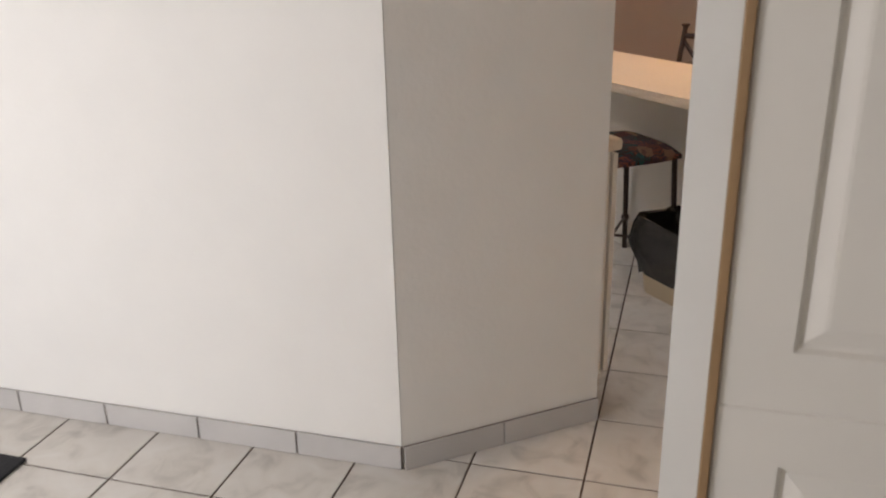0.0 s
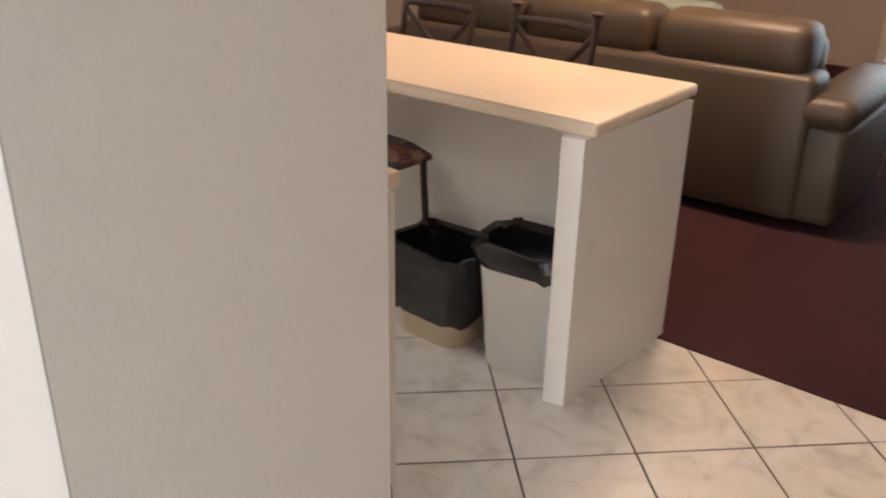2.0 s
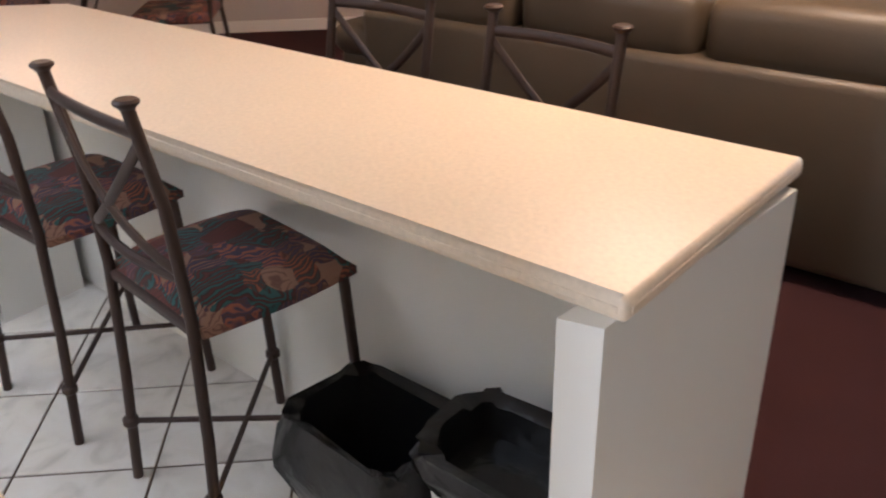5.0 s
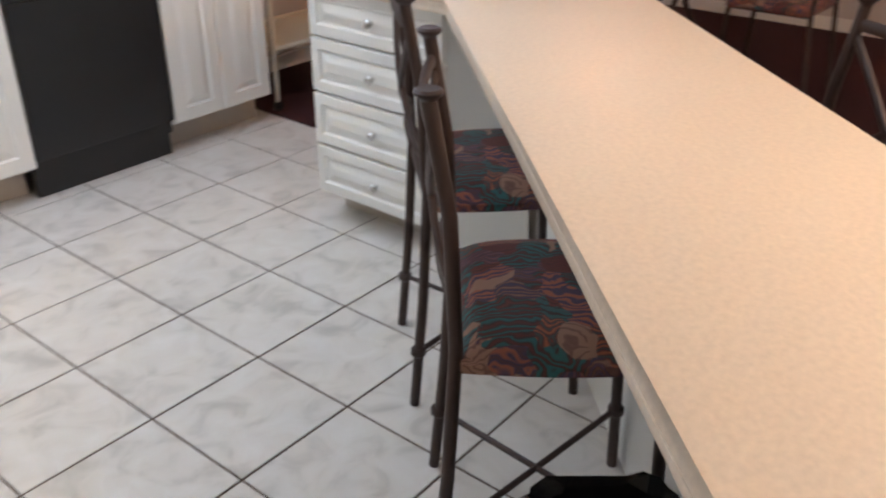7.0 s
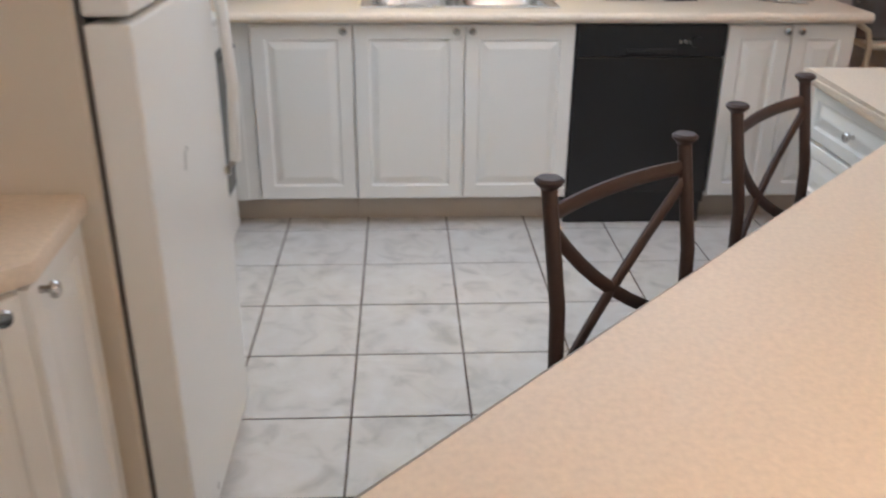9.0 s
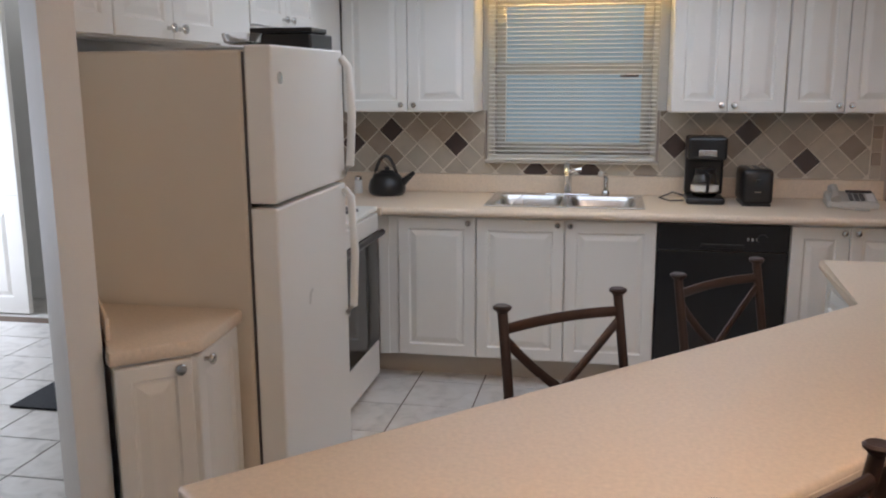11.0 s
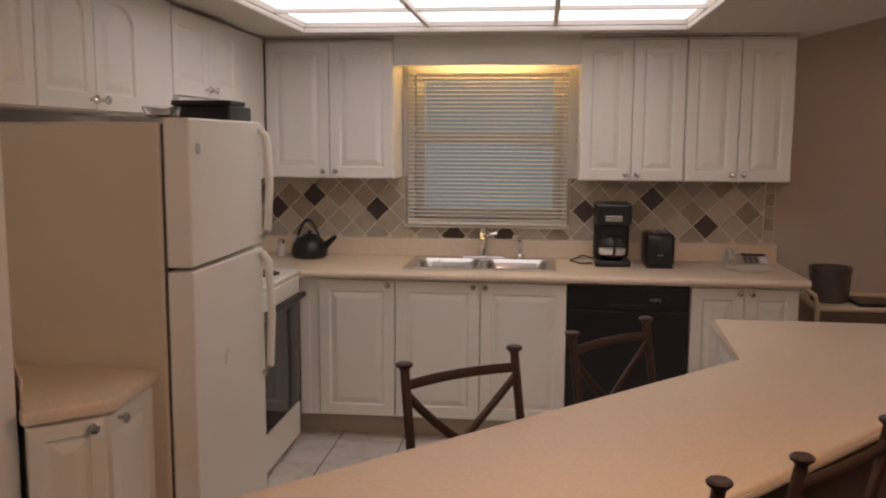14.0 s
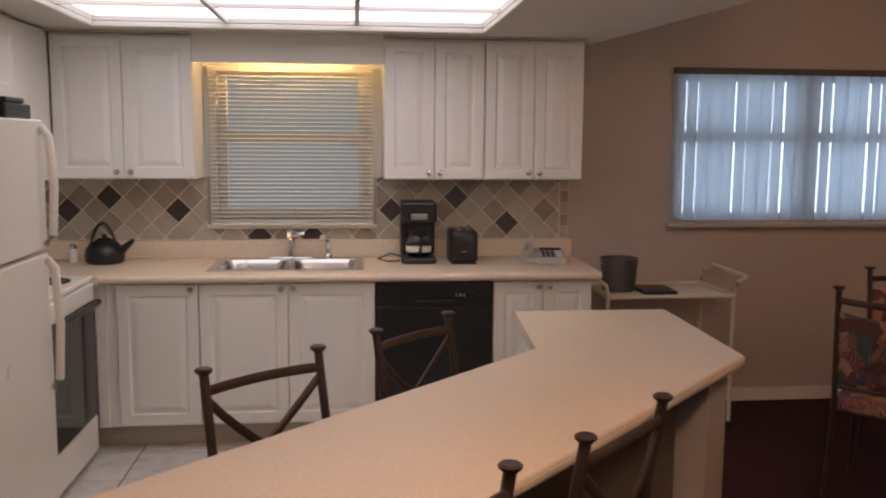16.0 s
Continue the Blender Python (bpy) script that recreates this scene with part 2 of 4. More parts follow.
# ---------------------------------------------------------------- mesh helpers


def mesh_ob(name, bm, material, smooth=False):
    me = bpy.data.meshes.new(name)
    bmesh.ops.recalc_face_normals(bm, faces=bm.faces)
    bm.to_mesh(me)
    bm.free()
    me.materials.append(material)
    if smooth:
        for p in me.polygons:
            p.use_smooth = True
        me.set_sharp_from_angle(angle=radians(40))
    return new(name, me)


def place_of(ob):
    m = ob.matrix_basis.copy()
    while ob.parent:
        m = ob.parent.matrix_basis @ ob.matrix_parent_inverse @ m if ob.parent else m
        ob = ob.parent
    return m


def part(name, bm, material, parent, label="", smooth=False):
    ob = mesh_ob(name, bm, material, smooth)
    ob.parent = parent
    base = parent
    while base.parent:
        base = base.parent
    if parent is base:
        ob.matrix_parent_inverse = base.matrix_basis.inverted()
    if label:
        ob["label"] = label
    return ob


def thing(name, at, label, category, group=""):
    ob = new(name)
    ob.empty_display_size = 0.05
    ob.location = at
    ob.matrix_basis = Matrix.Translation(at)
    return tagged(ob, label, category, group)


def solo(name, bm, material, label="", category="", kind="", smooth=False, group=""):
    return tagged(mesh_ob(name, bm, material, smooth), label, category, group, kind)


def box(x0, y0, z0, x1, y1, z1, bevel=0.0, bm=None, m=None, seg=2):
    b = bmesh.new()
    vs = [b.verts.new((x, y, z)) for z in (z0, z1) for x, y in ((x0, y0), (x1, y0), (x1, y1), (x0, y1))]
    for f in ((0, 3, 2, 1), (4, 5, 6, 7), (0, 1, 5, 4), (1, 2, 6, 5), (2, 3, 7, 6), (3, 0, 4, 7)):
        b.faces.new([vs[i] for i in f])
    if bevel:
        bmesh.ops.bevel(b, geom=b.edges[:], offset=bevel, segments=seg, profile=0.5, affect="EDGES")
    if m is not None:
        b.transform(m)
    return merge(bm, b)


def merge(bm, b):
    if bm is None:
        return b
    me = bpy.data.meshes.new("t")
    b.to_mesh(me)
    b.free()
    bm.from_mesh(me)
    bpy.data.meshes.remove(me)
    return bm


def prism(poly, z0, z1, bevel=0.0, bm=None, m=None, seg=2):
    b = bmesh.new()
    lo = [b.verts.new((x, y, z0)) for x, y in poly]
    hi = [b.verts.new((x, y, z1)) for x, y in poly]
    n = len(poly)
    b.faces.new(lo[::-1])
    b.faces.new(hi)
    for i in range(n):
        b.faces.new((lo[i], lo[(i + 1) % n], hi[(i + 1) % n], hi[i]))
    if bevel:
        bmesh.ops.bevel(b, geom=b.edges[:], offset=bevel, segments=seg, profile=0.5, affect="EDGES")
    if m is not None:
        b.transform(m)
    return merge(bm, b)


def lathe(profile, at=(0, 0, 0), n=20, bm=None, m=None):
    """profile: (radius, z) from bottom to top."""
    b = bmesh.new()
    rings = []
    for r, z in profile:
        if r < 1e-5:
            rings.append([b.verts.new((at[0], at[1], at[2] + z))])
        else:
            rings.append([b.verts.new((at[0] + r * math.cos(2 * math.pi * k / n), at[1] + r * math.sin(2 * math.pi * k / n), at[2] + z)) for k in range(n)])
    for a, c in zip(rings, rings[1:]):
        for k in range(n):
            j = (k + 1) % n
            q = [a[k % len(a)], a[j % len(a)], c[j % len(c)], c[k % len(c)]]
            q = list(dict.fromkeys(q))
            if len(q) > 2:
                b.faces.new(q)
    for ring in (rings[0], rings[-1]):
        if len(ring) > 2:
            b.faces.new(ring)
    if m is not None:
        b.transform(m)
    return merge(bm, b)


def tube(pts, r, n=8, bm=None, m=None, flat=1.0):
    b = bmesh.new()
    pts = [Vector(p) for p in pts]
    rings = []
    up = Vector((0, 0, 1))
    for i, p in enumerate(pts):
        d = (pts[min(i + 1, len(pts) - 1)] - pts[max(i - 1, 0)]).normalized()
        ref = up if abs(d.z) < 0.95 else Vector((1, 0, 0))
        s = d.cross(ref).normalized()
        t = s.cross(d).normalized()
        rad = r[i] if isinstance(r, (list, tuple)) else r
        rings.append([b.verts.new(p + rad * (math.cos(2 * math.pi * k / n) * s + flat * math.sin(2 * math.pi * k / n) * t)) for k in range(n)])
    for a, c in zip(rings, rings[1:]):
        for k in range(n):
            b.faces.new((a[k], a[(k + 1) % n], c[(k + 1) % n], c[k]))
    b.faces.new(rings[0][::-1])
    b.faces.new(rings[-1])
    if m is not None:
        b.transform(m)
    return merge(bm, b)


def arc(p0, p1, sag, n=8):
    """A bowed line from p0 to p1; sag is the offset of its middle."""
    p0, p1, sag = Vector(p0), Vector(p1), Vector(sag)
    return [p0.lerp(p1, k / n) + sag * (1 - (2 * k / n - 1) ** 2) for k in range(n + 1)]


def raised_panel(w, h, thick=0.019, arch=0.0, stile=0.055, m=None):
    """A door or drawer front in the xz plane from (0, 0), facing -y, with a routed raised field."""
    b = bmesh.new()
    N = 10

    def ring(d, y, a):
        ps = [(d, d), (w - d, d)]
        for k in range(N + 1):
            u = k / N
            ps.append((w - d - u * (w - 2 * d), h - d - a * (1 - math.sin(math.pi * u)) ** 1.5))
        return [b.verts.new((x, y, z)) for x, z in ps]

    rings = [ring(0, thick, 0), ring(0, 0.003, 0), ring(0.003, 0, 0), ring(stile, 0, arch), ring(stile + 0.006, 0.009, arch), ring(stile + 0.013, 0.009, arch),
             ring(stile + 0.036, 0.001, arch), ring(stile + 0.042, 0.0, arch)]
    for a, c in zip(rings, rings[1:]):
        for k in range(len(a)):
            j = (k + 1) % len(a)
            b.faces.new((a[k], a[j], c[j], c[k]))
    b.faces.new(rings[-1])
    b.faces.new(rings[0][::-1])
    if m is not None:
        b.transform(m)
    return b


def knob(at, direction):
    d = Vector(direction)
    m = Matrix.Translation(at) @ d.to_track_quat("Z", "Y").to_matrix().to_4x4()
    return lathe([(0.007, 0), (0.006, 0.008), (0.006, 0.014), (0.014, 0.018), (0.0155, 0.024), (0.012, 0.029), (0, 0.031)], n=12, m=m)


def clip(poly, a, b, c):
    """The part of poly with a*x + b*y <= c."""
    out = []
    for (x0, y0), (x1, y1) in zip(poly, poly[1:] + poly[:1]):
        d0, d1 = a * x0 + b * y0 - c, a * x1 + b * y1 - c
        if d0 <= 0:
            out.append((x0, y0))
        if d0 * d1 < 0:
            s = d0 / (d0 - d1)
            out.append((x0 + s * (x1 - x0), y0 + s * (y1 - y0)))
    return out


def face_matrix(origin, angle):
    """Local x along the front from origin, local -y out of it, turned by angle (degrees) about z."""
    return pose(*origin, 0, 0, angle)


# ---------------------------------------------------------------- large structure
PITCH, TX, TY = 0.344, -0.163, -1.393
solo("floor", box(-5.1, -5.4, -0.12, 1.207, 0.75, -0.005), GROUT, "brown grouted bed under cream ceramic floor tiles", "floor", "structure")
solo("carpet_floor", prism([(-2.83, -5.65), (1.207, -1.585), (1.207, 0.66), (5.0, 0.66), (5.0, -9.6), (-2.83, -9.6)], -0.05, 0.004), CARPET, "dark maroon cut-pile carpet", "carpet", "structure")

HX, KX = -1.96, -1.90
solo("wall_hall", box(HX, -1.889, 0, KX, 3.0, 2.5), WHITE_WALL, "white textured hall wall", "wall", "structure")
solo("wall_corner", prism([(HX, -1.892), (-1.535, -2.418), (-1.470, -2.372), (-1.838, -1.8895), (KX, -1.8895)], 0, 2.5), WHITE_WALL, "angled wall end beside the kitchen cabinets", "wall", "structure")


def wall_with_hole(name, x0, x1, y0, y1, z1, holes, material, label):
    """A wall along x with rectangular holes (xa, xb, za, zb)."""
    bm = bmesh.new()
    x = x0
    for xa, xb, za, zb in holes:
        box(x, y0, 0, xa, y1, z1, bm=bm)
        box(xa, y0, 0, xb, y1, za, bm=bm)
        box(xa, y0, zb, xb, y1, z1, bm=bm)
        x = xb
    box(x, y0, 0, x1, y1, z1, bm=bm)
    return solo(name, bm, material, label, "wall", "structure")


WIN1 = (-0.875, -0.03, 1.135, 1.985)
WIN2 = (1.80, 3.40, 1.125, 1.985)
wall_with_hole("wall_north", KX, 4.6, 0.63, 0.78, 2.7, [WIN1, WIN2], PINK_WALL, "pinkish beige painted wall with two windows")
solo("wall_east", box(4.6, -6.0, 0, 4.72, 0.78, 2.7), PINK_WALL, "pinkish beige painted wall", "wall", "structure")
solo("wall_south", box(-2.9, -9.2, 0, 1.4, -9.08, 2.7), PINK_WALL, "pinkish beige painted wall", "wall", "structure")
bm = bmesh.new()
GM = pose(2.95, -7.32, 0, 0, 0, 46)
for a, b_, c, d in ((-2.5, 2.1, -1.0, 2.7), (1.0, 2.1, 2.4, 2.7)):
    box(a, 0, 0, c, 0.12, d, bm=bm, m=GM)
box(-1.0, 0, 2.1, 1.0, 0.12, 2.7, bm=bm, m=GM)
box(-2.5, 0, 0, -1.0, 0.12, 2.1, bm=bm, m=GM)
solo("wall_terrace", bm, PINK_WALL, "pinkish beige wall round the glazed terrace door", "wall", "structure")
bm = bmesh.new()
box(-2.88, -2.702, 0, -2.79, -2.645, 2.5, bm=bm)
box(-2.88, -9.2, 0, -2.79, -3.56, 2.5, bm=bm)
box(-2.88, -3.56, 2.06, -2.79, -2.702, 2.5, bm=bm)
solo("wall_west", bm, WHITE_WALL, "white textured wall with a doorway", "wall", "structure")
bm = bmesh.new()
for a in ((-5.1, 0.8, 0, -5.0, 3.0, 2.5), (-5.1, -4.5, 0, -5.0, -0.3, 2.5), (-5.1, -0.3, 2.1, -5.0, 0.8, 2.5)):
    box(*a, bm=bm)
solo("wall_entry", bm, WHITE_WALL, "white textured entry wall", "wall", "structure")
solo("wall_entry_south", box(-5.1, -4.5, 0, -2.88, -4.4, 2.5), WHITE_WALL, "white textured wall", "wall", "structure")
solo("wall_entry_north", box(-5.1, 1.2, 0, HX, 1.3, 2.5), WHITE_WALL, "white textured wall", "wall", "structure")
solo("hall_floor", box(-5.1, 0.75, -0.12, HX, 1.3, -0.001), TILE, "cream ceramic floor", "floor", "structure")

# ceilings: the kitchen one is lowered and holds a light box
LX0, LX1, LY0, LY1 = -1.33, 0.53, -1.53, -0.06
KC = 2.14
SOFFIT = [(KX, 0.63), (1.24, 0.63), (1.46, -1.05), (-0.95, -3.45), (-1.52, -2.38), (KX, -1.86)]
bm = bmesh.new()
for sub in ([(KX, 0.63), (1.24, 0.63), (1.333, LY1), (KX, LY1)],
            [(KX, LY1), (LX0, LY1), (LX0, LY0), (KX, LY0)],
            [(LX1, LY1), (1.333, LY1), (1.46, -1.05), (0.98, LY0), (LX1, LY0)],
            [(KX, LY0), (0.98, LY0), (-0.95, -3.45), (-1.52, -2.38), (KX, -1.86)]):
    prism(sub, KC, 2.36, bm=bm)
tagged(mesh_ob("ceiling_kitchen", bm, CEIL), "lowered off-white kitchen ceiling", "ceiling", "", "structure")
solo("ceiling", box(-5.2, -9.7, 2.50, 5.2, 3.1, 2.6), CEIL, "off-white ceiling", "ceiling", "structure")

lb = thing("ceiling_light", (-0.4, -0.8, KC), "large recessed ceiling light with glowing white diffuser panels", "ceiling light")
bm = bmesh.new()
T = 0.055
for a in ((LX0 - T, LY1, LX1 + T, LY1 + T), (LX0 - T, LY0 - T, LX1 + T, LY0), (LX0 - T, LY0, LX0, LY1), (LX1, LY0, LX1 + T, LY1)):
    box(a[0], a[1], KC - 0.028, a[2], a[3], KC - 0.002, 0.006, bm=bm)
part("frame", bm, CEIL, lb, "off-white moulded frame")
cols = [LX0 + (LX1 - LX0) * k / 3 for k in range(4)]
rows_ = [LY1 - (LY1 - LY0) * k / 3 for k in range(4)]
for k in (1, 2):
    part("bar", box(cols[k] - 0.011, LY0, KC - 0.006, cols[k] + 0.011, LY1, KC + 0.03, 0.003), FRAMEW, lb)
for k in (1, 2):
    part("cross_bar", box(LX0, rows_[k] - 0.007, KC + 0.0, LX1, rows_[k] + 0.007, KC + 0.02, 0.002), FRAMEW, lb)
for i in range(3):
    for j in range(3):
        part("diffuser", box(cols[i] + 0.012, rows_[j + 1] + 0.008, KC + 0.022, cols[i + 1] - 0.012, rows_[j] - 0.008, KC + 0.03), LIGHTPANEL, lb)
solo("light_box", box(LX0 - 0.02, LY0 - 0.02, KC + 0.235, LX1 + 0.02, LY1 + 0.02, KC + 0.25), CEIL, "white back of the light recess", "ceiling", "structure")

# baseboards
solo("baseboard", box(1.207, 0.612, 0.0, 4.6, 0.6295, 0.085, 0.004), DOORPAINT, "white painted baseboard", "baseboard", "structure")
solo("baseboard", box(4.582, -6.0, 0.0, 4.5995, 0.61, 0.085, 0.004), DOORPAINT, "white painted baseboard", "baseboard", "structure")


# ---------------------------------------------------------------- windows
def window(name, hole, label, rail_z, F):
    x0, x1, z0, z1 = hole
    w = thing(name, ((x0 + x1) / 2, 0.70, z0), label, "window")
    w["kind"] = "structure"
    bm = bmesh.new()
    for a in ((x0, z0, x1, z0 + F), (x0, z1 - F, x1, z1), (x0, z0 + F, x0 + F, z1 - F), (x1 - F, z0 + F, x1, z1 - F)):
        box(a[0], 0.70, a[1], a[2], 0.74, a[3], 0.004, bm=bm)
    part("window_frame", bm, FRAMEW, w)
    part("rail", box(x0 + F, 0.685, rail_z - 0.03, x1 - F, 0.735, rail_z + 0.03, 0.004), FRAMEW, w)
    for za, zb in ((z0 + F, rail_z - 0.03), (rail_z + 0.03, z1 - F)):
        g = part("pane", box(x0 + F, 0.716, za, x1 - F, 0.721, zb), GLASS, w)
        g.visible_shadow = False
    return w


w1 = window("window_1", WIN1, "white sash window over the sink", 1.60, 0.05)
w2 = window("window_2", WIN2, "white sliding window in the dining wall", 1.62, 0.035)
part("mullion", box(2.56, 0.69, 1.125, 2.66, 0.745, 1.985, 0.004), FRAMEW, w2)
bm = bmesh.new()
for a in ((-0.915, 1.095, 0.005, 1.135), (-0.915, 1.135, -0.875, 1.99), (-0.03, 1.135, 0.005, 1.99)):
    box(a[0], 0.598, a[1], a[2], 0.63, a[3], 0.004, bm=bm)
part("casing", bm, FRAMEW, w1)
part("window_sill", box(-0.93, 0.575, 1.085, 0.02, 0.6295, 1.103, 0.005), FRAMEW, w1)
part("window_sill", box(1.74, 0.57, 1.085, 3.5, 0.6295, 1.108, 0.005), PINK_WALL, w2, "sill painted like the wall")

for q in ((-0.942, 1.375, -0.916, 2.139), (0.006, 1.375, 0.052, 2.139), (-0.915, 1.991, 0.005, 2.139)):
    solo("window_surround", box(q[0], 0.6255, q[1], q[2], 0.6295, q[3]), WHITE_WALL, "cream painted wall strip round the sink window", "wall", "structure")
bl = thing("mini_blind", (-0.45, 0.65, 1.13), "white horizontal mini blind, slats half open", "blind")
part("headrail", box(-0.905, 0.545, 1.955, 0.0, 0.572, 1.983, 0.003), BLIND, bl)
slat_bm = box(-0.90, -0.0125, -0.0010, -0.005, 0.0105, 0.0010, m=pose(0, 0, 0, 15))
slat_me = None
for k in range(36):
    z = 1.135 + k * 0.0228
    if slat_me is None:
        s = part("slat", slat_bm, BLIND, bl)
        slat_me = s.data
    else:
        s = new("slat", slat_me)
        s.parent = bl
        s.matrix_parent_inverse = bl.matrix_basis.inverted()
    s.location = (0, 0.558, z)
part("bottom_rail", box(-0.90, 0.547, 1.106, -0.005, 0.57, 1.122, 0.003), BLIND, bl)
for x in (-0.72, -0.45, -0.18):
    part("cord", box(x - 0.001, 0.5445, 1.12, x + 0.001, 0.5465, 1.956), BLIND, bl)

vb = thing("vertical_blind", (2.6, 0.66, 1.12), "pale vertical vane blind, half open", "blind")
# dark gasket grey paints the rail's shade into its colour
part("headrail", box(1.76, 0.575, 1.985, 3.47, 0.6295, 2.02, 0.003), GASKET, vb, "headrail, grey with its shade put into the colour")
vane_me = None
for k in range(22):
    x = 1.80 + k * 0.076
    if vane_me is None:
        bm = bmesh.new()
        prism([(-0.042, 0.0), (-0.02, -0.004), (0.02, -0.004), (0.042, 0.0), (0.02, -0.003), (-0.02, -0.003)], 1.125, 1.985, bm=bm)
        s = part("vane", bm, FROST, vb)
        vane_me = s.data
    else:
        s = new("vane", vane_me)
        s.parent = vb
        s.matrix_parent_inverse = vb.matrix_basis.inverted()
    s.matrix_basis = pose(x, 0.615, 0, 0, 0, 11 + 9 * math.sin(k * 1.7))

solo("backdrop_dining", box(1.3, 2.4, -0.5, 5.2, 2.42, 3.4), OUTSIDE_B, "bright hazy pale blue outdoors", "backdrop", "structure")
solo("backdrop", box(-2.2, 2.4, -0.5, 1.29, 2.42, 3.4), OUTSIDE, "hazy pale blue outdoors", "backdrop", "structure")
sg = thing("wall_notice", (-0.2, 2.36, 1.6), "small dark notice on the outside wall", "sign")
part("board", box(-0.18, 2.37, 1.55, -0.05, 2.39, 1.64), WOODDK, sg)

# terrace door
td = thing("door_1", (2.95, -7.32, 0), "white framed glazed sliding terrace door", "sliding door")
td["kind"] = "structure"
for a, b_ in ((-1.0, 0.02), (-0.02, 1.0)):
    bm = bmesh.new()
    y = 0.03 if a < -0.5 else 0.07
    for q in ((a, 0, b_, 0.09), (a, 2.02, b_, 2.1), (a, 0.09, a + 0.06, 2.02), (b_ - 0.06, 0.09, b_, 2.02)):
        box(q[0], y, q[1], q[2], y + 0.035, q[3], 0.004, bm=bm, m=GM)
    part("door_frame", bm, FRAMEW, td)
    g = part("pane", box(a + 0.06, y + 0.015, 0.09, b_ - 0.06, y + 0.02, 2.02, m=GM), GLASS, td)
    g.visible_shadow = False
solo("terrace_backdrop", box(-3.0, -1.32, -0.3, 3.0, -1.30, 3.0, m=GM), OUTSIDE2, "bright pale blue outdoors", "backdrop", "structure")

# interior door in the entry
d2 = thing("door_2", (-2.86, -3.1, 0), "closed white raised-panel interior door with brown jamb", "door")
d2["kind"] = "structure"
DM = pose(-2.876, -2.7175, 0, 0, 0, -90)
bm = bmesh.new()
b0 = raised_panel(0.812, 0.87, 0.035, 0, 0.095, m=pose(0, 0, 0.01))
merge(bm, b0)
merge(bm, raised_panel(0.812, 1.17, 0.035, 0, 0.095, m=pose(0, 0, 0.88)))
bm.transform(DM)
part("leaf", bm, DOORPAINT, d2)
part("jamb", box(-2.884, -2.7170, 0, -2.80, -2.7025, 2.055, 0.002), WOODTRIM, d2, "brown wooden jamb")
part("jamb", box(-2.872, -3.5595, 0, -2.80, -3.537, 2.055, 0.002), WOODTRIM, d2, "brown wooden jamb")
lk = lathe([(0.028, 0), (0.028, 0.008), (0.012, 0.012), (0.012, 0.04), (0.028, 0.05), (0.03, 0.065), (0.02, 0.075), (0, 0.077)], n=16, m=Matrix.Translation((-2.882, -3.47, 0.95)) @ pose(0, 0, 0, 0, -90))
part("door_knob", lk, CHROME, d2, "round metal door knob", smooth=True)

# front door, standing open to the daylight
fd = thing("door_3", (-5.0, 0.78, 0), "white front door standing open inward", "door")
fd["kind"] = "structure"
bm = bmesh.new()
merge(bm, raised_panel(0.95, 0.8, 0.04, 0, 0.11, m=pose(0, 0, 0.01)))
merge(bm, raised_panel(0.95, 1.24, 0.04, 0, 0.11, m=pose(0, 0, 0.81)))
bm.transform(pose(-4.98, 0.78, 0))
part("leaf", bm, DOORPAINT, fd)

# skirting tiles of the hall
sk = solo("skirting", box(HX - 0.004, -1.89, 0.0, HX - 0.0005, 1.19, 0.078), GROUT, "grey ceramic tile skirting", "skirting", "structure")
y = -1.89
while y < 1.1:
    part("tile", box(HX - 0.010, y + 0.002, 0.001, HX - 0.0045, min(y + 0.34, 1.19), 0.08, 0.001, seg=1), GREYTILE, sk)
    y += 0.344
sk2 = solo("skirting", prism([(HX - 0.002, -1.895), (-1.536, -2.4215), (-1.532, -2.419), (HX + 0.002, -1.893)], 0, 0.078), GROUT, "grey ceramic tile skirting", "skirting", "structure")
aw = Vector((HX - 0.002, -1.896, 0))
bw = Vector((-1.538, -2.420, 0))
dw_ = (bw - aw).normalized()
ang = math.degrees(math.atan2(dw_.y, dw_.x))
for s0, s1 in ((0.0, 0.33), (0.334, (bw - aw).length)):
    part("tile", box(s0, -0.010, 0.001, s1, -0.003, 0.08, 0.001, seg=1, m=Matrix.Translation(aw) @ pose(0, 0, 0, 0, 0, ang)), GREYTILE, sk2)

solo("door_mat", box(-3.05, -0.74, -0.001, -2.21, -0.10, 0.012, 0.004), MATGREY, "charcoal ribbed door mat on the tiles", "door mat")

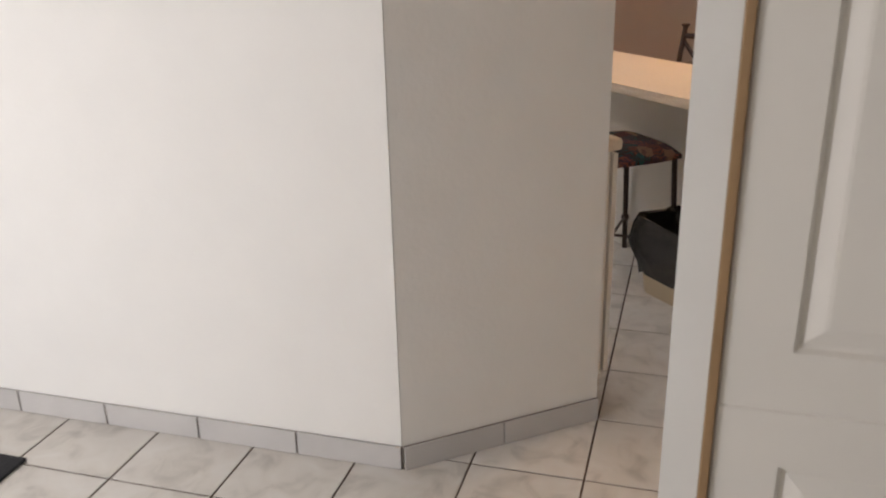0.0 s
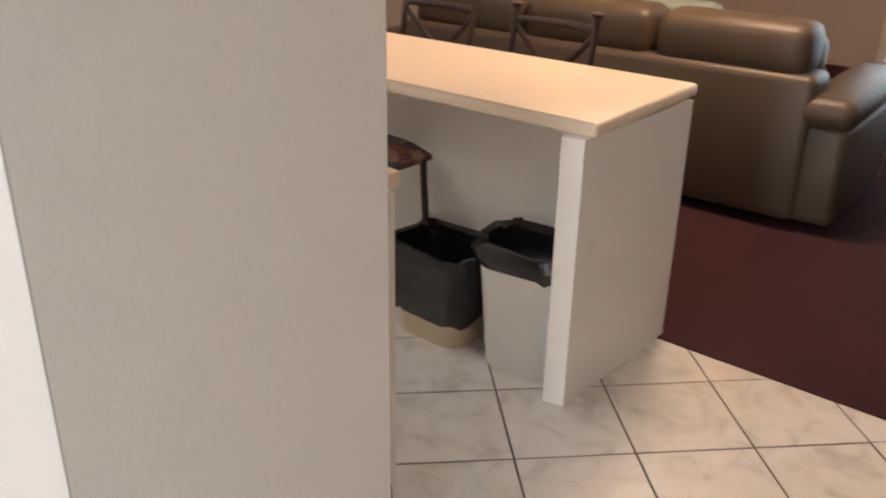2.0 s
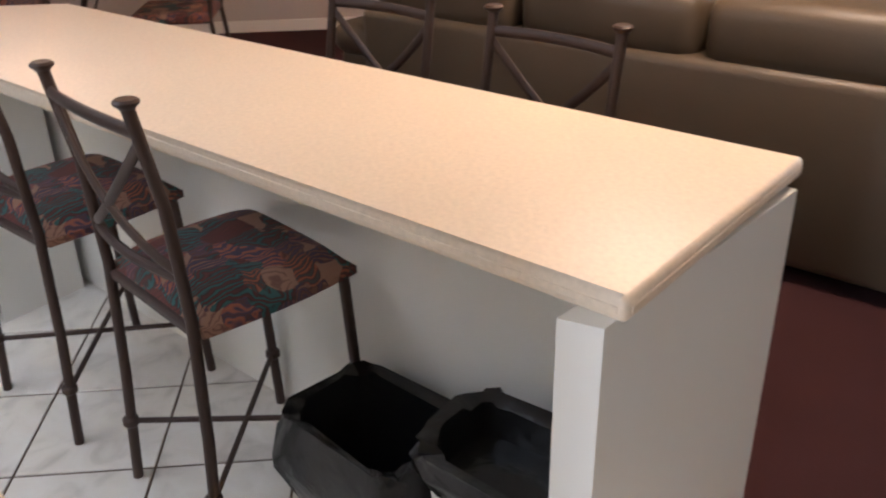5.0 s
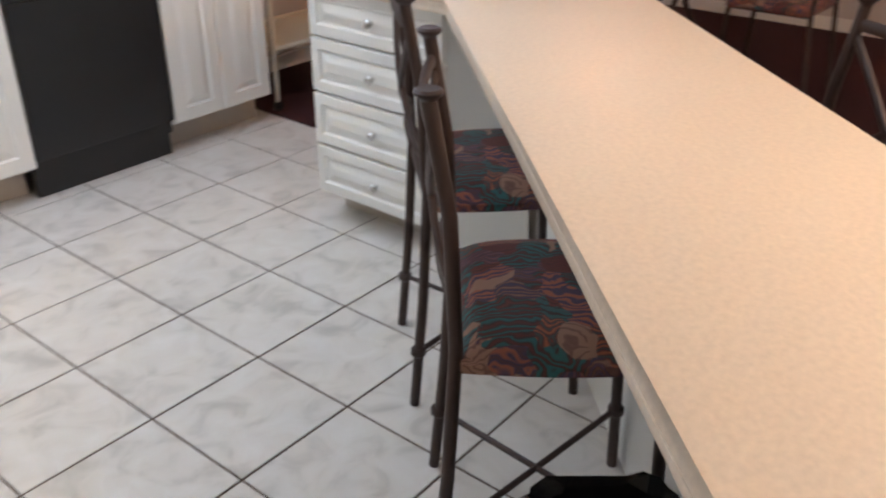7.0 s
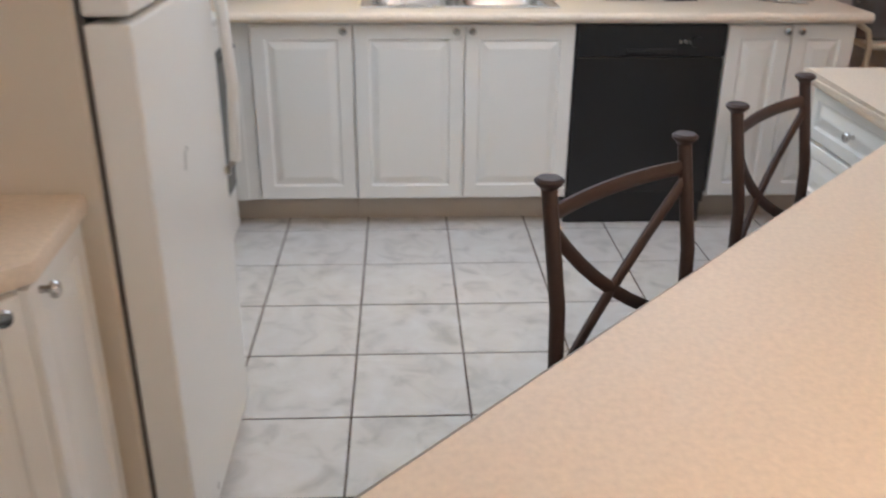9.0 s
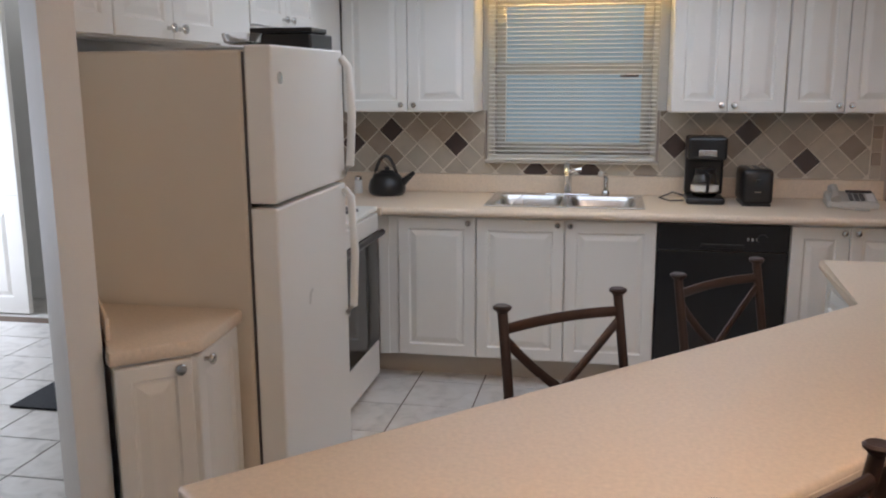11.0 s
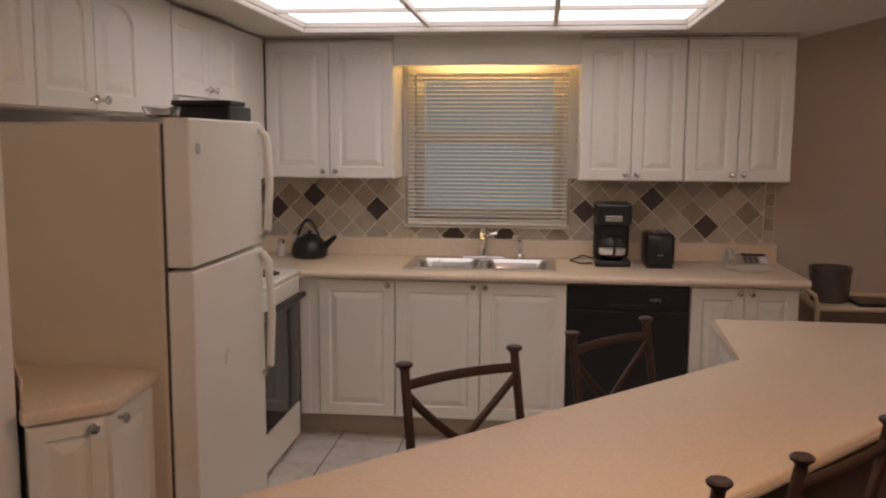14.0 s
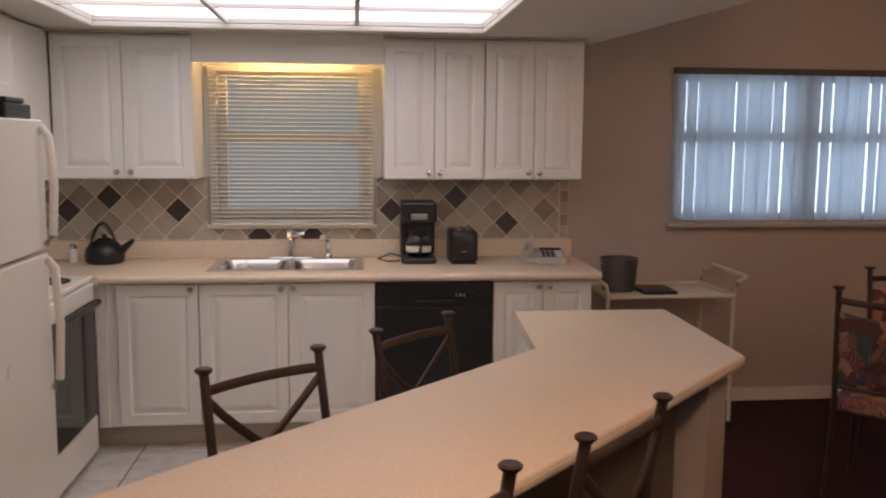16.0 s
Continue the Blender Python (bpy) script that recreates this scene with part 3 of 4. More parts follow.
# ---------------------------------------------------------------- kitchen cabinets


def cabinet(name, label, group, x0, x1, z0, z1, depth, m, doors, drawers=(), knobs=(), arch=0.0, toe=0.0):
    """A unit in local coordinates: front in the plane y = 0 facing -y, width along x."""
    base = m @ Vector(((x0 + x1) / 2, 0.2, z0))
    c = thing(name, base, label, "cabinet", group)
    part("body", box(x0, 0.0205, z0 + toe, x1, depth, z1, 0.002, m=m, seg=1), CAB, c)
    if toe:
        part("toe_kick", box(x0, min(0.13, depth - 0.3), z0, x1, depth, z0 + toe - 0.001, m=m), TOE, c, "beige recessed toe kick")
    for a, b_, zc, zd, kx in doors:
        dr = part("door", raised_panel(b_ - a, zd - zc, arch=arch, m=m @ pose(a, 0, zc)), CAB, c)
        if kx is not None:
            kz = zd - 0.022 if z0 < 1 else zc + 0.035
            part("knob", knob(m @ Vector((kx, 0, kz)), m.to_3x3() @ Vector((0, -1, 0))), STEEL, dr, "brushed metal knob", smooth=True)
    for zc, zd in drawers:
        dr = part("drawer", raised_panel(x1 - x0 - 0.006, zd - zc, stile=0.035, m=m @ pose(x0 + 0.003, 0, zc)), CAB, c)
        part("knob", knob(m @ Vector(((x0 + x1) / 2, 0, (zc + zd) / 2)), m.to_3x3() @ Vector((0, -1, 0))), STEEL, dr, "brushed metal knob", smooth=True)
    return c


I4 = Matrix.Identity(4)
G1 = "base cabinets along the sink wall"
cabinet("base_cabinet", "white raised-panel base cabinet in the corner", G1, -1.345, -0.889, 0, 0.872, 0.62, I4, [(-1.290, -0.892, 0.140, 0.862, -0.925)], toe=0.130)
cabinet("base_cabinet", "white raised-panel two-door sink base cabinet", G1, -0.887, -0.003, 0, 0.872, 0.62, I4, [(-0.884, -0.448, 0.140, 0.862, -0.480), (-0.442, -0.006, 0.140, 0.862, -0.417)], toe=0.130)
cabinet("base_cabinet", "white raised-panel two-door base cabinet", G1, 0.609, 1.135, 0, 0.872, 0.62, I4, [(0.612, 0.868, 0.140, 0.862, 0.842), (0.874, 1.130, 0.140, 0.862, 0.90)], toe=0.130)
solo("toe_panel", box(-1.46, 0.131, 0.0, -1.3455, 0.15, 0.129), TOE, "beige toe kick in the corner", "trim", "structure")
solo("filler_panel", box(-1.395, 0.012, 0.130, -1.3455, 0.04, 0.872), CAB, "white corner filler panel", "panel")

dw = thing("dishwasher", (0.303, 0.3, 0), "black built-in dishwasher under the worktop", "dishwasher")
part("body", box(0.0, 0.03, 0.10, 0.605, 0.60, 0.868), BLACK, dw)
part("door", box(0.003, -0.006, 0.16, 0.602, 0.029, 0.735, 0.005), BLACK, dw, "plain black door")
cp = part("control_panel", box(0.003, -0.012, 0.738, 0.602, 0.029, 0.866, 0.006), BLACK, dw)
part("handle", box(0.20, -0.024, 0.752, 0.40, -0.012, 0.772, 0.004), BLACK, cp)
part("dial", lathe([(0.024, 0), (0.022, 0.014), (0, 0.015)], n=16, m=pose(0.48, -0.012, 0.80, 90)), BLACK, cp)
for k in range(3):
    part("button", box(0.41 + 0.02 * k, -0.016, 0.79, 0.422 + 0.02 * k, -0.012, 0.806, 0.001), STEEL, cp)
part("kick_plate", box(0.003, 0.05, 0.0, 0.602, 0.07, 0.155), BLACK, dw)

# wall cabinets
G2 = "wall cabinets along the sink wall"
UM = pose(0, 0.30, 0)
for x0, x1 in ((-1.655, -0.943),):
    xm = (x0 + x1) / 2
    cabinet("wall_cabinet", "white raised-panel two-door wall cabinet", G2, x0, x1, 1.375, 2.125, 0.327, UM, [(x0 + 0.003, xm - 0.002, 1.38, 2.11, xm - 0.035), (xm + 0.002, x1 - 0.003, 1.38, 2.11, xm + 0.035)])
for x0, x1 in ((0.053, 0.596), (0.598, 1.141)):
    xm = (x0 + x1) / 2
    cabinet("wall_cabinet", "white raised-panel two-door wall cabinet", G2, x0, x1, 1.375, 2.125, 0.327, UM, [(x0 + 0.003, xm - 0.002, 1.38, 2.11, xm - 0.03), (xm + 0.002, x1 - 0.003, 1.38, 2.11, xm + 0.03)])
solo("valance", box(-0.942, 0.315, 1.985, 0.052, 0.335, 2.1385), CAB, "white valance board over the sink window", "valance")
wl = thing("valance_light", (-0.45, 0.45, 2.12), "small warm tube light behind the valance", "light")
part("tube", tube([(-0.75, 0.47, 2.075), (-0.15, 0.47, 2.075)], 0.013), WARMTUBE, wl)
part("housing", box(-0.80, 0.43, 2.095, -0.10, 0.51, 2.13, 0.004), WPLASTIC, wl)
# darker beige draws the shadow line between cabinets and ceiling
solo("crown_strip", box(-1.655, 0.29, 2.126, -0.943, 0.3, 2.1395), TOE, "thin trim above the wall cabinets, darker to paint in shadow", "trim", "structure")
solo("crown_strip", box(0.053, 0.29, 2.126, 1.141, 0.3, 2.1395), TOE, "thin trim above the wall cabinets, darker to paint in shadow", "trim", "structure")

# cabinets on the fridge wall, fronts facing +x
G3 = "wall cabinets over the fridge"
FM = pose(-1.62, 0, 0, 0, 0, 90)
cabinet("wall_cabinet", "white arched-panel wall cabinet above the fridge", G3, -2.17, -1.955, 1.675, 2.125, 0.035, FM, [(-2.167, -1.958, 1.68, 2.105, None)], arch=0.05)
cabinet("wall_cabinet", "white arched-panel two-door wall cabinet above the fridge", G3, -1.953, -1.26, 1.675, 2.125, 0.17, FM, [(-1.950, -1.608, 1.68, 2.105, -1.645), (-1.604, -1.263, 1.68, 2.105, -1.57)], arch=0.05)
cabinet("wall_cabinet", "white two-door wall cabinet above the stove", G3, -0.985, -0.22, 1.76, 2.125, 0.30, FM, [(-0.98, -0.605, 1.765, 2.105, -0.64), (-0.60, -0.225, 1.765, 2.105, -0.565)])
solo("filler_panel", box(-1.93, -1.2585, 1.675, -1.625, -0.987, 2.125), CAB, "white filler panel between wall cabinets", "panel")
solo("filler_panel", box(-1.93, -0.2185, 1.375, -1.6575, 0.29, 2.125), CAB, "white blind corner panel", "panel")

cabinet("base_cabinet", "white base cabinet between fridge and stove", "", -1.352, -0.836, 0, 0.872, 0.52, pose(-1.385, 0, 0, 0, 0, 90), [(-1.348, -0.84, 0.115, 0.862, -0.88)], toe=0.105)
solo("side_worktop", box(-1.93, -1.352, 0.8745, -1.36, -0.834, 0.915, 0.01), LAM, "beige laminate worktop between fridge and stove", "worktop")
# range hood
rh = thing("range_hood", (-1.7, -0.6, 1.62), "white range hood under the wall cabinet", "range hood")
part("canopy", prism([(-1.93, -0.98), (-1.60, -0.98), (-1.60, -0.225), (-1.93, -0.225)], 1.63, 1.757, 0.01), WPLASTIC, rh)

# worktops
WT = [(-1.93, 0.628), (-1.93, -0.065), (-1.36, -0.065), (-1.335, -0.03), (1.165, -0.03), (1.165, 0.628)]
ct = thing("worktop", (0, 0.3, 0.875), "beige speckled laminate worktop with upstand", "worktop")
SX0, SX1, SY0, SY1 = -0.845, -0.075, 0.085, 0.555
for q in ((-1.36, -0.03, SX0, 0.628), (SX1, -0.03, 1.17, 0.628), (SX0, -0.03, SX1, SY0), (SX0, SY1, SX1, 0.628), (-1.93, -0.065, -1.3605, 0.628)):
    part("top", box(q[0], q[1], 0.8745, q[2], q[3], 0.915), LAM, ct)
part("front_edge", tube([(-1.36, -0.03, 0.8955), (1.17, -0.03, 0.8955)], 0.0195, n=12), LAM, ct, smooth=True)
part("upstand", box(-1.93, 0.606, 0.9155, 1.17, 0.6285, 1.018, 0.004), LAM, ct)

sn = thing("kitchen_sink", (-0.46, 0.32, 0.915), "double-bowl stainless steel sink set in the worktop", "sink")
bm = bmesh.new()
xm = (SX0 + SX1) / 2
R = 0.03
for q in ((SX0 - 0.015, SY0 - 0.015, SX1 + 0.015, SY0 + R), (SX0 - 0.015, SY1 - 0.08, SX1 + 0.015, SY1 + 0.015), (SX0 - 0.015, SY0 + R, SX0 + R, SY1 - 0.08), (SX1 - R, SY0 + R, SX1 + 0.015, SY1 - 0.08), (xm - 0.018, SY0 + R, xm + 0.018, SY1 - 0.08)):
    box(q[0], q[1], 0.9155, q[2], q[3], 0.923, 0.003, bm=bm)
part("rim", bm, STEEL, sn)
for xa, xb in ((SX0 + R, xm - 0.018), (xm + 0.018, SX1 - R)):
    b = bmesh.new()
    rings = []
    for ins, z in ((0.0, 0.9215), (0.012, 0.90), (0.022, 0.77), (0.05, 0.752)):
        pts = []
        x_0, x_1, y_0, y_1 = xa + ins, xb - ins, SY0 + R + ins, SY1 - 0.08 - ins
        rad = 0.05
        for cx, cy, a0 in ((x_1 - rad, y_1 - rad, 0), (x_0 + rad, y_1 - rad, 90), (x_0 + rad, y_0 + rad, 180), (x_1 - rad, y_0 + rad, 270)):
            for k in range(5):
                a = radians(a0 + 22.5 * k)
                pts.append(b.verts.new((cx + rad * math.cos(a), cy + rad * math.sin(a), z)))
        rings.append(pts)
    for a, c in zip(rings, rings[1:]):
        for k in range(len(a)):
            b.faces.new((a[k], a[(k + 1) % len(a)], c[(k + 1) % len(a)], c[k]))
    b.faces.new(rings[-1])
    bowl = part("bowl", b, STEEL, sn, smooth=True)
    part("drain", lathe([(0.04, 0), (0.04, 0.003), (0.02, 0.004), (0, 0.002)], at=((xa + xb) / 2, 0.28, 0.7525), n=16), CHROME, bowl)

fc = thing("faucet", (-0.46, 0.515, 0.924), "chrome single-lever kitchen faucet", "faucet")
part("base_plate", box(-0.58, 0.485, 0.9235, -0.34, 0.545, 0.934, 0.004), CHROME, fc)
part("spout", tube([(-0.46, 0.515, 0.93), (-0.46, 0.515, 1.05), (-0.46, 0.50, 1.085), (-0.46, 0.44, 1.10), (-0.46, 0.36, 1.09), (-0.46, 0.33, 1.06)], [0.022, 0.02, 0.018, 0.015, 0.014, 0.014], n=12), CHROME, fc, smooth=True)
part("lever", tube([(-0.455, 0.515, 1.045), (-0.42, 0.51, 1.06), (-0.385, 0.505, 1.065)], [0.012, 0.01, 0.012]), CHROME, fc, smooth=True)
sp = thing("sink_sprayer", (-0.255, 0.515, 0.924), "chrome pull-out sprayer beside the faucet", "sprayer")
part("holder", lathe([(0.024, 0), (0.022, 0.02), (0.013, 0.03), (0.013, 0.05)], at=(-0.255, 0.515, 0.9235), n=14), CHROME, sp, smooth=True)
part("head", tube([(-0.255, 0.515, 0.97), (-0.255, 0.512, 1.02), (-0.265, 0.49, 1.045), (-0.285, 0.46, 1.045)], [0.012, 0.014, 0.016, 0.018], n=10), CHROME, sp, smooth=True)

# stove
st = thing("stove", (-1.65, -0.45, 0), "white electric stove with black oven door", "stove")
part("body", box(-1.925, -0.83, 0.03, -1.405, -0.068, 0.90, 0.004), FRIDGE, st)
tp = part("cooktop", box(-1.925, -0.83, 0.901, -1.375, -0.068, 0.925, 0.008), FRIDGE, st)
for y in (-0.63, -0.27):
    for x in (-1.52, -1.77):
        part("burner", lathe([(0.10, 0), (0.10, 0.006), (0.085, 0.010), (0.03, 0.004), (0, 0.004)], at=(x, y, 0.9255), n=24), BLACK, tp)
od = part("oven_door", box(-1.4045, -0.825, 0.235, -1.375, -0.073, 0.80, 0.006), BLACKGLASS, st, "black glass oven door")
part("handle", tube([(-1.345, -0.80, 0.80), (-1.345, -0.10, 0.80)], 0.016, n=10), BLACK, od, "black bar handle")
part("control_strip", box(-1.4045, -0.825, 0.805, -1.372, -0.073, 0.895, 0.006), FRIDGE, st)
part("drawer", box(-1.4045, -0.825, 0.05, -1.378, -0.073, 0.23, 0.006), FRIDGE, st)
part("back_panel", box(-1.925, -0.83, 0.926, -1.865, -0.068, 1.10, 0.01), FRIDGE, st)

# fridge
fr = thing("fridge", (-1.5, -1.73, 0), "white top-freezer fridge with almond sides", "fridge")
FY0, FY1 = -2.0, -1.36
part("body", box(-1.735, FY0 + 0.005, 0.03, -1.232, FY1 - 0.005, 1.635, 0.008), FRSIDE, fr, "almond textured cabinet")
part("gasket", box(-1.2315, FY0 + 0.012, 0.05, -1.2205, FY1 - 0.012, 1.63), GASKET, fr)
for z0, z1, hz in ((1.215, 1.648, (1.235, 1.625)), (0.06, 1.203, (0.74, 1.185))):
    dd = part("door", box(-1.22, FY0, z0, -1.14, FY1, z1, 0.007, seg=3), FRIDGE, fr)
    y = FY1 - 0.03
    part("handle", tube([(-1.137, y, hz[0]), (-1.112, y, hz[0] + 0.03), (-1.102, y, (hz[0] + hz[1]) / 2), (-1.112, y, hz[1] - 0.03), (-1.137, y, hz[1])], 0.014, n=10), FRIDGE, dd, smooth=True)
part("badge", lathe([(0.017, 0), (0.017, 0.003), (0, 0.004)], n=16, m=pose(-1.14, FY0 + 0.055, 1.56, 0, 90)), STEEL, fr, "round grey badge")
part("kick_grille", box(-1.225, FY0 + 0.02, 0.002, -1.19, FY1 - 0.02, 0.055, 0.004), GASKET, fr)
bx = thing("black_box", (-1.4, -1.5, 1.636), "flat black box lying on top of the fridge", "box")
part("body", box(-1.36, -1.60, 1.6495, -1.165, -1.385, 1.697, 0.006), BLACK, bx)
part("lid", box(-1.365, -1.605, 1.6975, -1.16, -1.455, 1.714, 0.004), BLACK, bx)
gd = thing("glass_dish", (-1.2, -1.9, 1.649), "small clear glass dish on top of the fridge", "dish")
part("bowl", lathe([(0.035, 0), (0.05, 0.006), (0.056, 0.03), (0.052, 0.03), (0.046, 0.009), (0, 0.007)], at=(-1.25, -1.93, 1.6495), n=20), GLASS, gd, smooth=True)

# angled low cabinet by the fridge
LCP = [(-1.40, -2.485), (-1.235, -2.295), (-1.258, -2.008), (-1.86, -2.008), (-1.83, -1.99)]
TOPP = [(-1.425, -2.432), (-1.405, -2.452), (-1.238, -2.298), (-1.252, -2.008), (-1.735, -2.008), (-1.462, -2.368)]
lc = thing("corner_cabinet", (-1.45, -2.15, 0), "whitewashed angled corner base cabinet beside the fridge", "cabinet")
part("body", prism([(-1.412, -2.415), (-1.272, -2.295), (-1.29, -2.011), (-1.725, -2.011), (-1.455, -2.365)], 0.10, 0.872), CAB, lc)
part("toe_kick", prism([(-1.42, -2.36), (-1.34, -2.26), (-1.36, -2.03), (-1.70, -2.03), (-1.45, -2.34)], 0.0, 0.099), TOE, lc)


def panel_between(pa, pb, z0, z1, parent, kfrac):
    pa, pb = Vector((*pa, 0)), Vector((*pb, 0))
    w = (pb - pa).length
    d = (pb - pa).normalized()
    m = Matrix.Translation(pa) @ pose(0, 0, z0, 0, 0, math.degrees(math.atan2(d.y, d.x)))
    dr = part("door", raised_panel(w, z1 - z0, stile=min(0.045, w * 0.2), m=m), CAB, parent)
    n = m.to_3x3() @ Vector((0, -1, 0))
    part("knob", knob(m @ Vector((w * kfrac, 0, z1 - z0 - 0.018)), n), STEEL, dr, "brushed metal knob", smooth=True)


panel_between((-1.402, -2.438), (-1.262, -2.312), 0.11, 0.865, lc, 0.82)
panel_between((-1.253, -2.297), (-1.268, -2.020), 0.11, 0.865, lc, 0.15)
lt = thing("corner_worktop", (-1.45, -2.15, 0.875), "beige laminate corner worktop", "worktop")
part("top", prism(TOPP, 0.8745, 0.915, 0.012), LAM, lt, smooth=True)
part("upstand", box(0, 0.0, 0, 0.42, 0.010, 0.06, 0.003, m=Matrix.Translation((-1.452, -2.362, 0.9155)) @ pose(0, 0, 0, 0, 0, 127.3)), LAM, lt)

# backsplash of diamond tiles
bm = bmesh.new()
for q in ((-1.93, 1.0185, -0.93, 1.3745), (0.02, 1.0185, 1.15, 1.3745), (-0.93, 1.0185, 0.02, 1.0845)):
    box(q[0], 0.6225, q[1], q[2], 0.6295, q[3], bm=bm)
bs = solo("backsplash", bm, SGROUT, "stone mosaic backsplash with dark accents", "backsplash", "structure")
D = 0.150
OX, OZ = -1.470, 1.262
rng = random.Random(4)
DARK = {(0, 0), (5, -1), (-3, -1), (21, -1), (26, 0), (30, -2), (11, -3), (15, -3)}
for i in range(-8, 40):
    for j in range(-6, 4):
        if (i + j) % 2:
            continue
        cx, cz = OX + i * D / 2, OZ + j * D / 2
        r = D / 2 - 0.0055
        poly = [(cx - r, cz), (cx, cz - r), (cx + r, cz), (cx, cz + r)]
        for a, b_, c in ((-1, 0, 1.925), (1, 0, 1.09), (0, -1, -1.022), (0, 1, 1.372)):
            poly = clip(poly, a, b_, c) if poly else poly
        if len(poly) < 3 or abs(sum(p[0] * q[1] - q[0] * p[1] for p, q in zip(poly, poly[1:] + poly[:1]))) < 0.0006:
            continue
        mt = SPLASH_D if (i, j) in DARK else (SPLASH_M if rng.random() < 0.45 else SPLASH_L)
        if any(-0.925 < p[0] < 0.015 and p[1] > 1.088 for p in poly):
            poly = clip(poly, 0, 1, 1.083) if -0.93 < cx < 0.02 else (clip(poly, 1, 0, -0.932) if cx < 0 else clip(poly, -1, 0, -0.022))
            if len(poly) < 3:
                continue
        bm = bmesh.new()
        prism(poly, 0, 0.005 + 0.001 * rng.random(), bm=bm)
        bm.transform(pose(0, 0.6225, 0, 90))
        part("tile", bm, mt, bs)
for k in range(5):
    part("tile", box(1.098, 0.617, 1.024 + 0.07 * k, 1.146, 0.6225, 1.09 + 0.07 * k, 0.001, seg=1), SPLASH_M if k % 2 else SPLASH_L, bs)

# ---------------------------------------------------------------- things on the worktop
kt = thing("kettle", (-1.48, 0.47, 0.915), "black enamel kettle with arched handle", "kettle")
KA = (-1.455, 0.44, 0.9155)
part("body", lathe([(0.085, 0), (0.10, 0.012), (0.105, 0.04), (0.095, 0.08), (0.07, 0.112), (0.045, 0.125), (0.0, 0.13)], at=KA, n=28), BLACK, kt, smooth=True)
part("lid", lathe([(0.044, 0.124), (0.035, 0.134), (0.012, 0.138), (0.015, 0.152), (0, 0.158)], at=KA, n=18), BLACK, kt, smooth=True)
part("handle", tube(arc((KA[0] - 0.075, KA[1], KA[2] + 0.10), (KA[0] + 0.06, KA[1], KA[2] + 0.10), (0, 0, 0.115), 12), 0.009), BLACK, kt, smooth=True)
part("spout", tube([(KA[0] + 0.08, KA[1], KA[2] + 0.06), (KA[0] + 0.12, KA[1] - 0.005, KA[2] + 0.095), (KA[0] + 0.155, KA[1] - 0.01, KA[2] + 0.125)], [0.024, 0.017, 0.011], n=10), BLACK, kt, smooth=True)
ss = thing("salt_shaker", (-1.66, 0.50, 0.915), "white salt shaker with grey cap", "shaker")
part("body", lathe([(0.022, 0), (0.024, 0.005), (0.021, 0.075)], at=(-1.63, 0.47, 0.9155), n=16), WPLASTIC, ss, smooth=True)
part("cap", lathe([(0.021, 0.0755), (0.02, 0.092), (0.01, 0.098), (0, 0.099)], at=(-1.63, 0.47, 0.9155), n=16), STEEL, ss, smooth=True)

cm = thing("coffee_maker", (0.25, 0.40, 0.915), "black drip coffee maker with glass carafe", "coffee maker")
CX, CY, CZ = 0.245, 0.40, 0.9155
part("base", box(CX - 0.095, CY - 0.11, CZ, CX + 0.095, CY + 0.11, CZ + 0.035, 0.012), BLACK, cm)
part("tower", box(CX - 0.095, CY + 0.03, CZ + 0.0355, CX + 0.095, CY + 0.11, CZ + 0.34, 0.012), BLACK, cm)
hd = part("brew_head", box(CX - 0.095, CY - 0.10, CZ + 0.225, CX + 0.095, CY + 0.029, CZ + 0.34, 0.014), BLACK, cm)
part("control_panel", box(CX - 0.045, CY - 0.104, CZ + 0.245, CX + 0.045, CY - 0.0995, CZ + 0.275, 0.002), STEEL, hd, "grey control strip")
cf = part("carafe", lathe([(0.055, 0.0), (0.07, 0.02), (0.07, 0.07), (0.055, 0.115), (0.045, 0.125), (0.042, 0.115), (0.066, 0.07), (0.066, 0.022), (0, 0.004)], at=(CX, CY - 0.035, CZ + 0.036), n=24), GLASS, cm, smooth=True)
part("collar", lathe([(0.05, 0.115), (0.052, 0.14), (0.0, 0.145)], at=(CX, CY - 0.035, CZ + 0.036), n=20), BLACK, cf)
part("handle", tube([(CX, CY - 0.085, CZ + 0.155), (CX + 0.005, CY - 0.125, CZ + 0.15), (CX + 0.005, CY - 0.125, CZ + 0.08), (CX, CY - 0.105, CZ + 0.06)], 0.009), BLACK, cf)
part("filter_label", lathe([(0.0705, 0.03), (0.0707, 0.06)], at=(CX, CY - 0.035, CZ + 0.036), n=24), WPLASTIC, cf, "white band")
part("cord", tube([(CX - 0.09, CY + 0.08, CZ + 0.02), (CX - 0.15, CY + 0.10, CZ + 0.035), (CX - 0.22, CY + 0.06, CZ + 0.01), (CX - 0.17, CY - 0.02, CZ + 0.006), (CX - 0.10, CY + 0.0, CZ + 0.006)], 0.004), BLACK, cm)

to = thing("toaster", (0.50, 0.38, 0.915), "glossy black two-slice toaster on the worktop", "toaster")
part("body", box(0.415, 0.27, 0.925, 0.565, 0.52, 1.10, 0.022, seg=3), BLACK, to, smooth=True)
part("foot_plate", box(0.422, 0.28, 0.9155, 0.558, 0.51, 0.924), BLACK, to)
for x in (0.455, 0.505):
    part("slot", box(x, 0.31, 1.0985, x + 0.022, 0.49, 1.1025), STEEL, to)
part("lever", box(0.478, 0.252, 1.04, 0.502, 0.2695, 1.052, 0.003), BLACK, to)
part("badge", box(0.475, 0.2685, 0.985, 0.505, 0.2698, 0.99), STEEL, to)

ph = thing("telephone", (0.93, 0.33, 0.915), "grey-beige corded desk telephone on the worktop", "telephone")
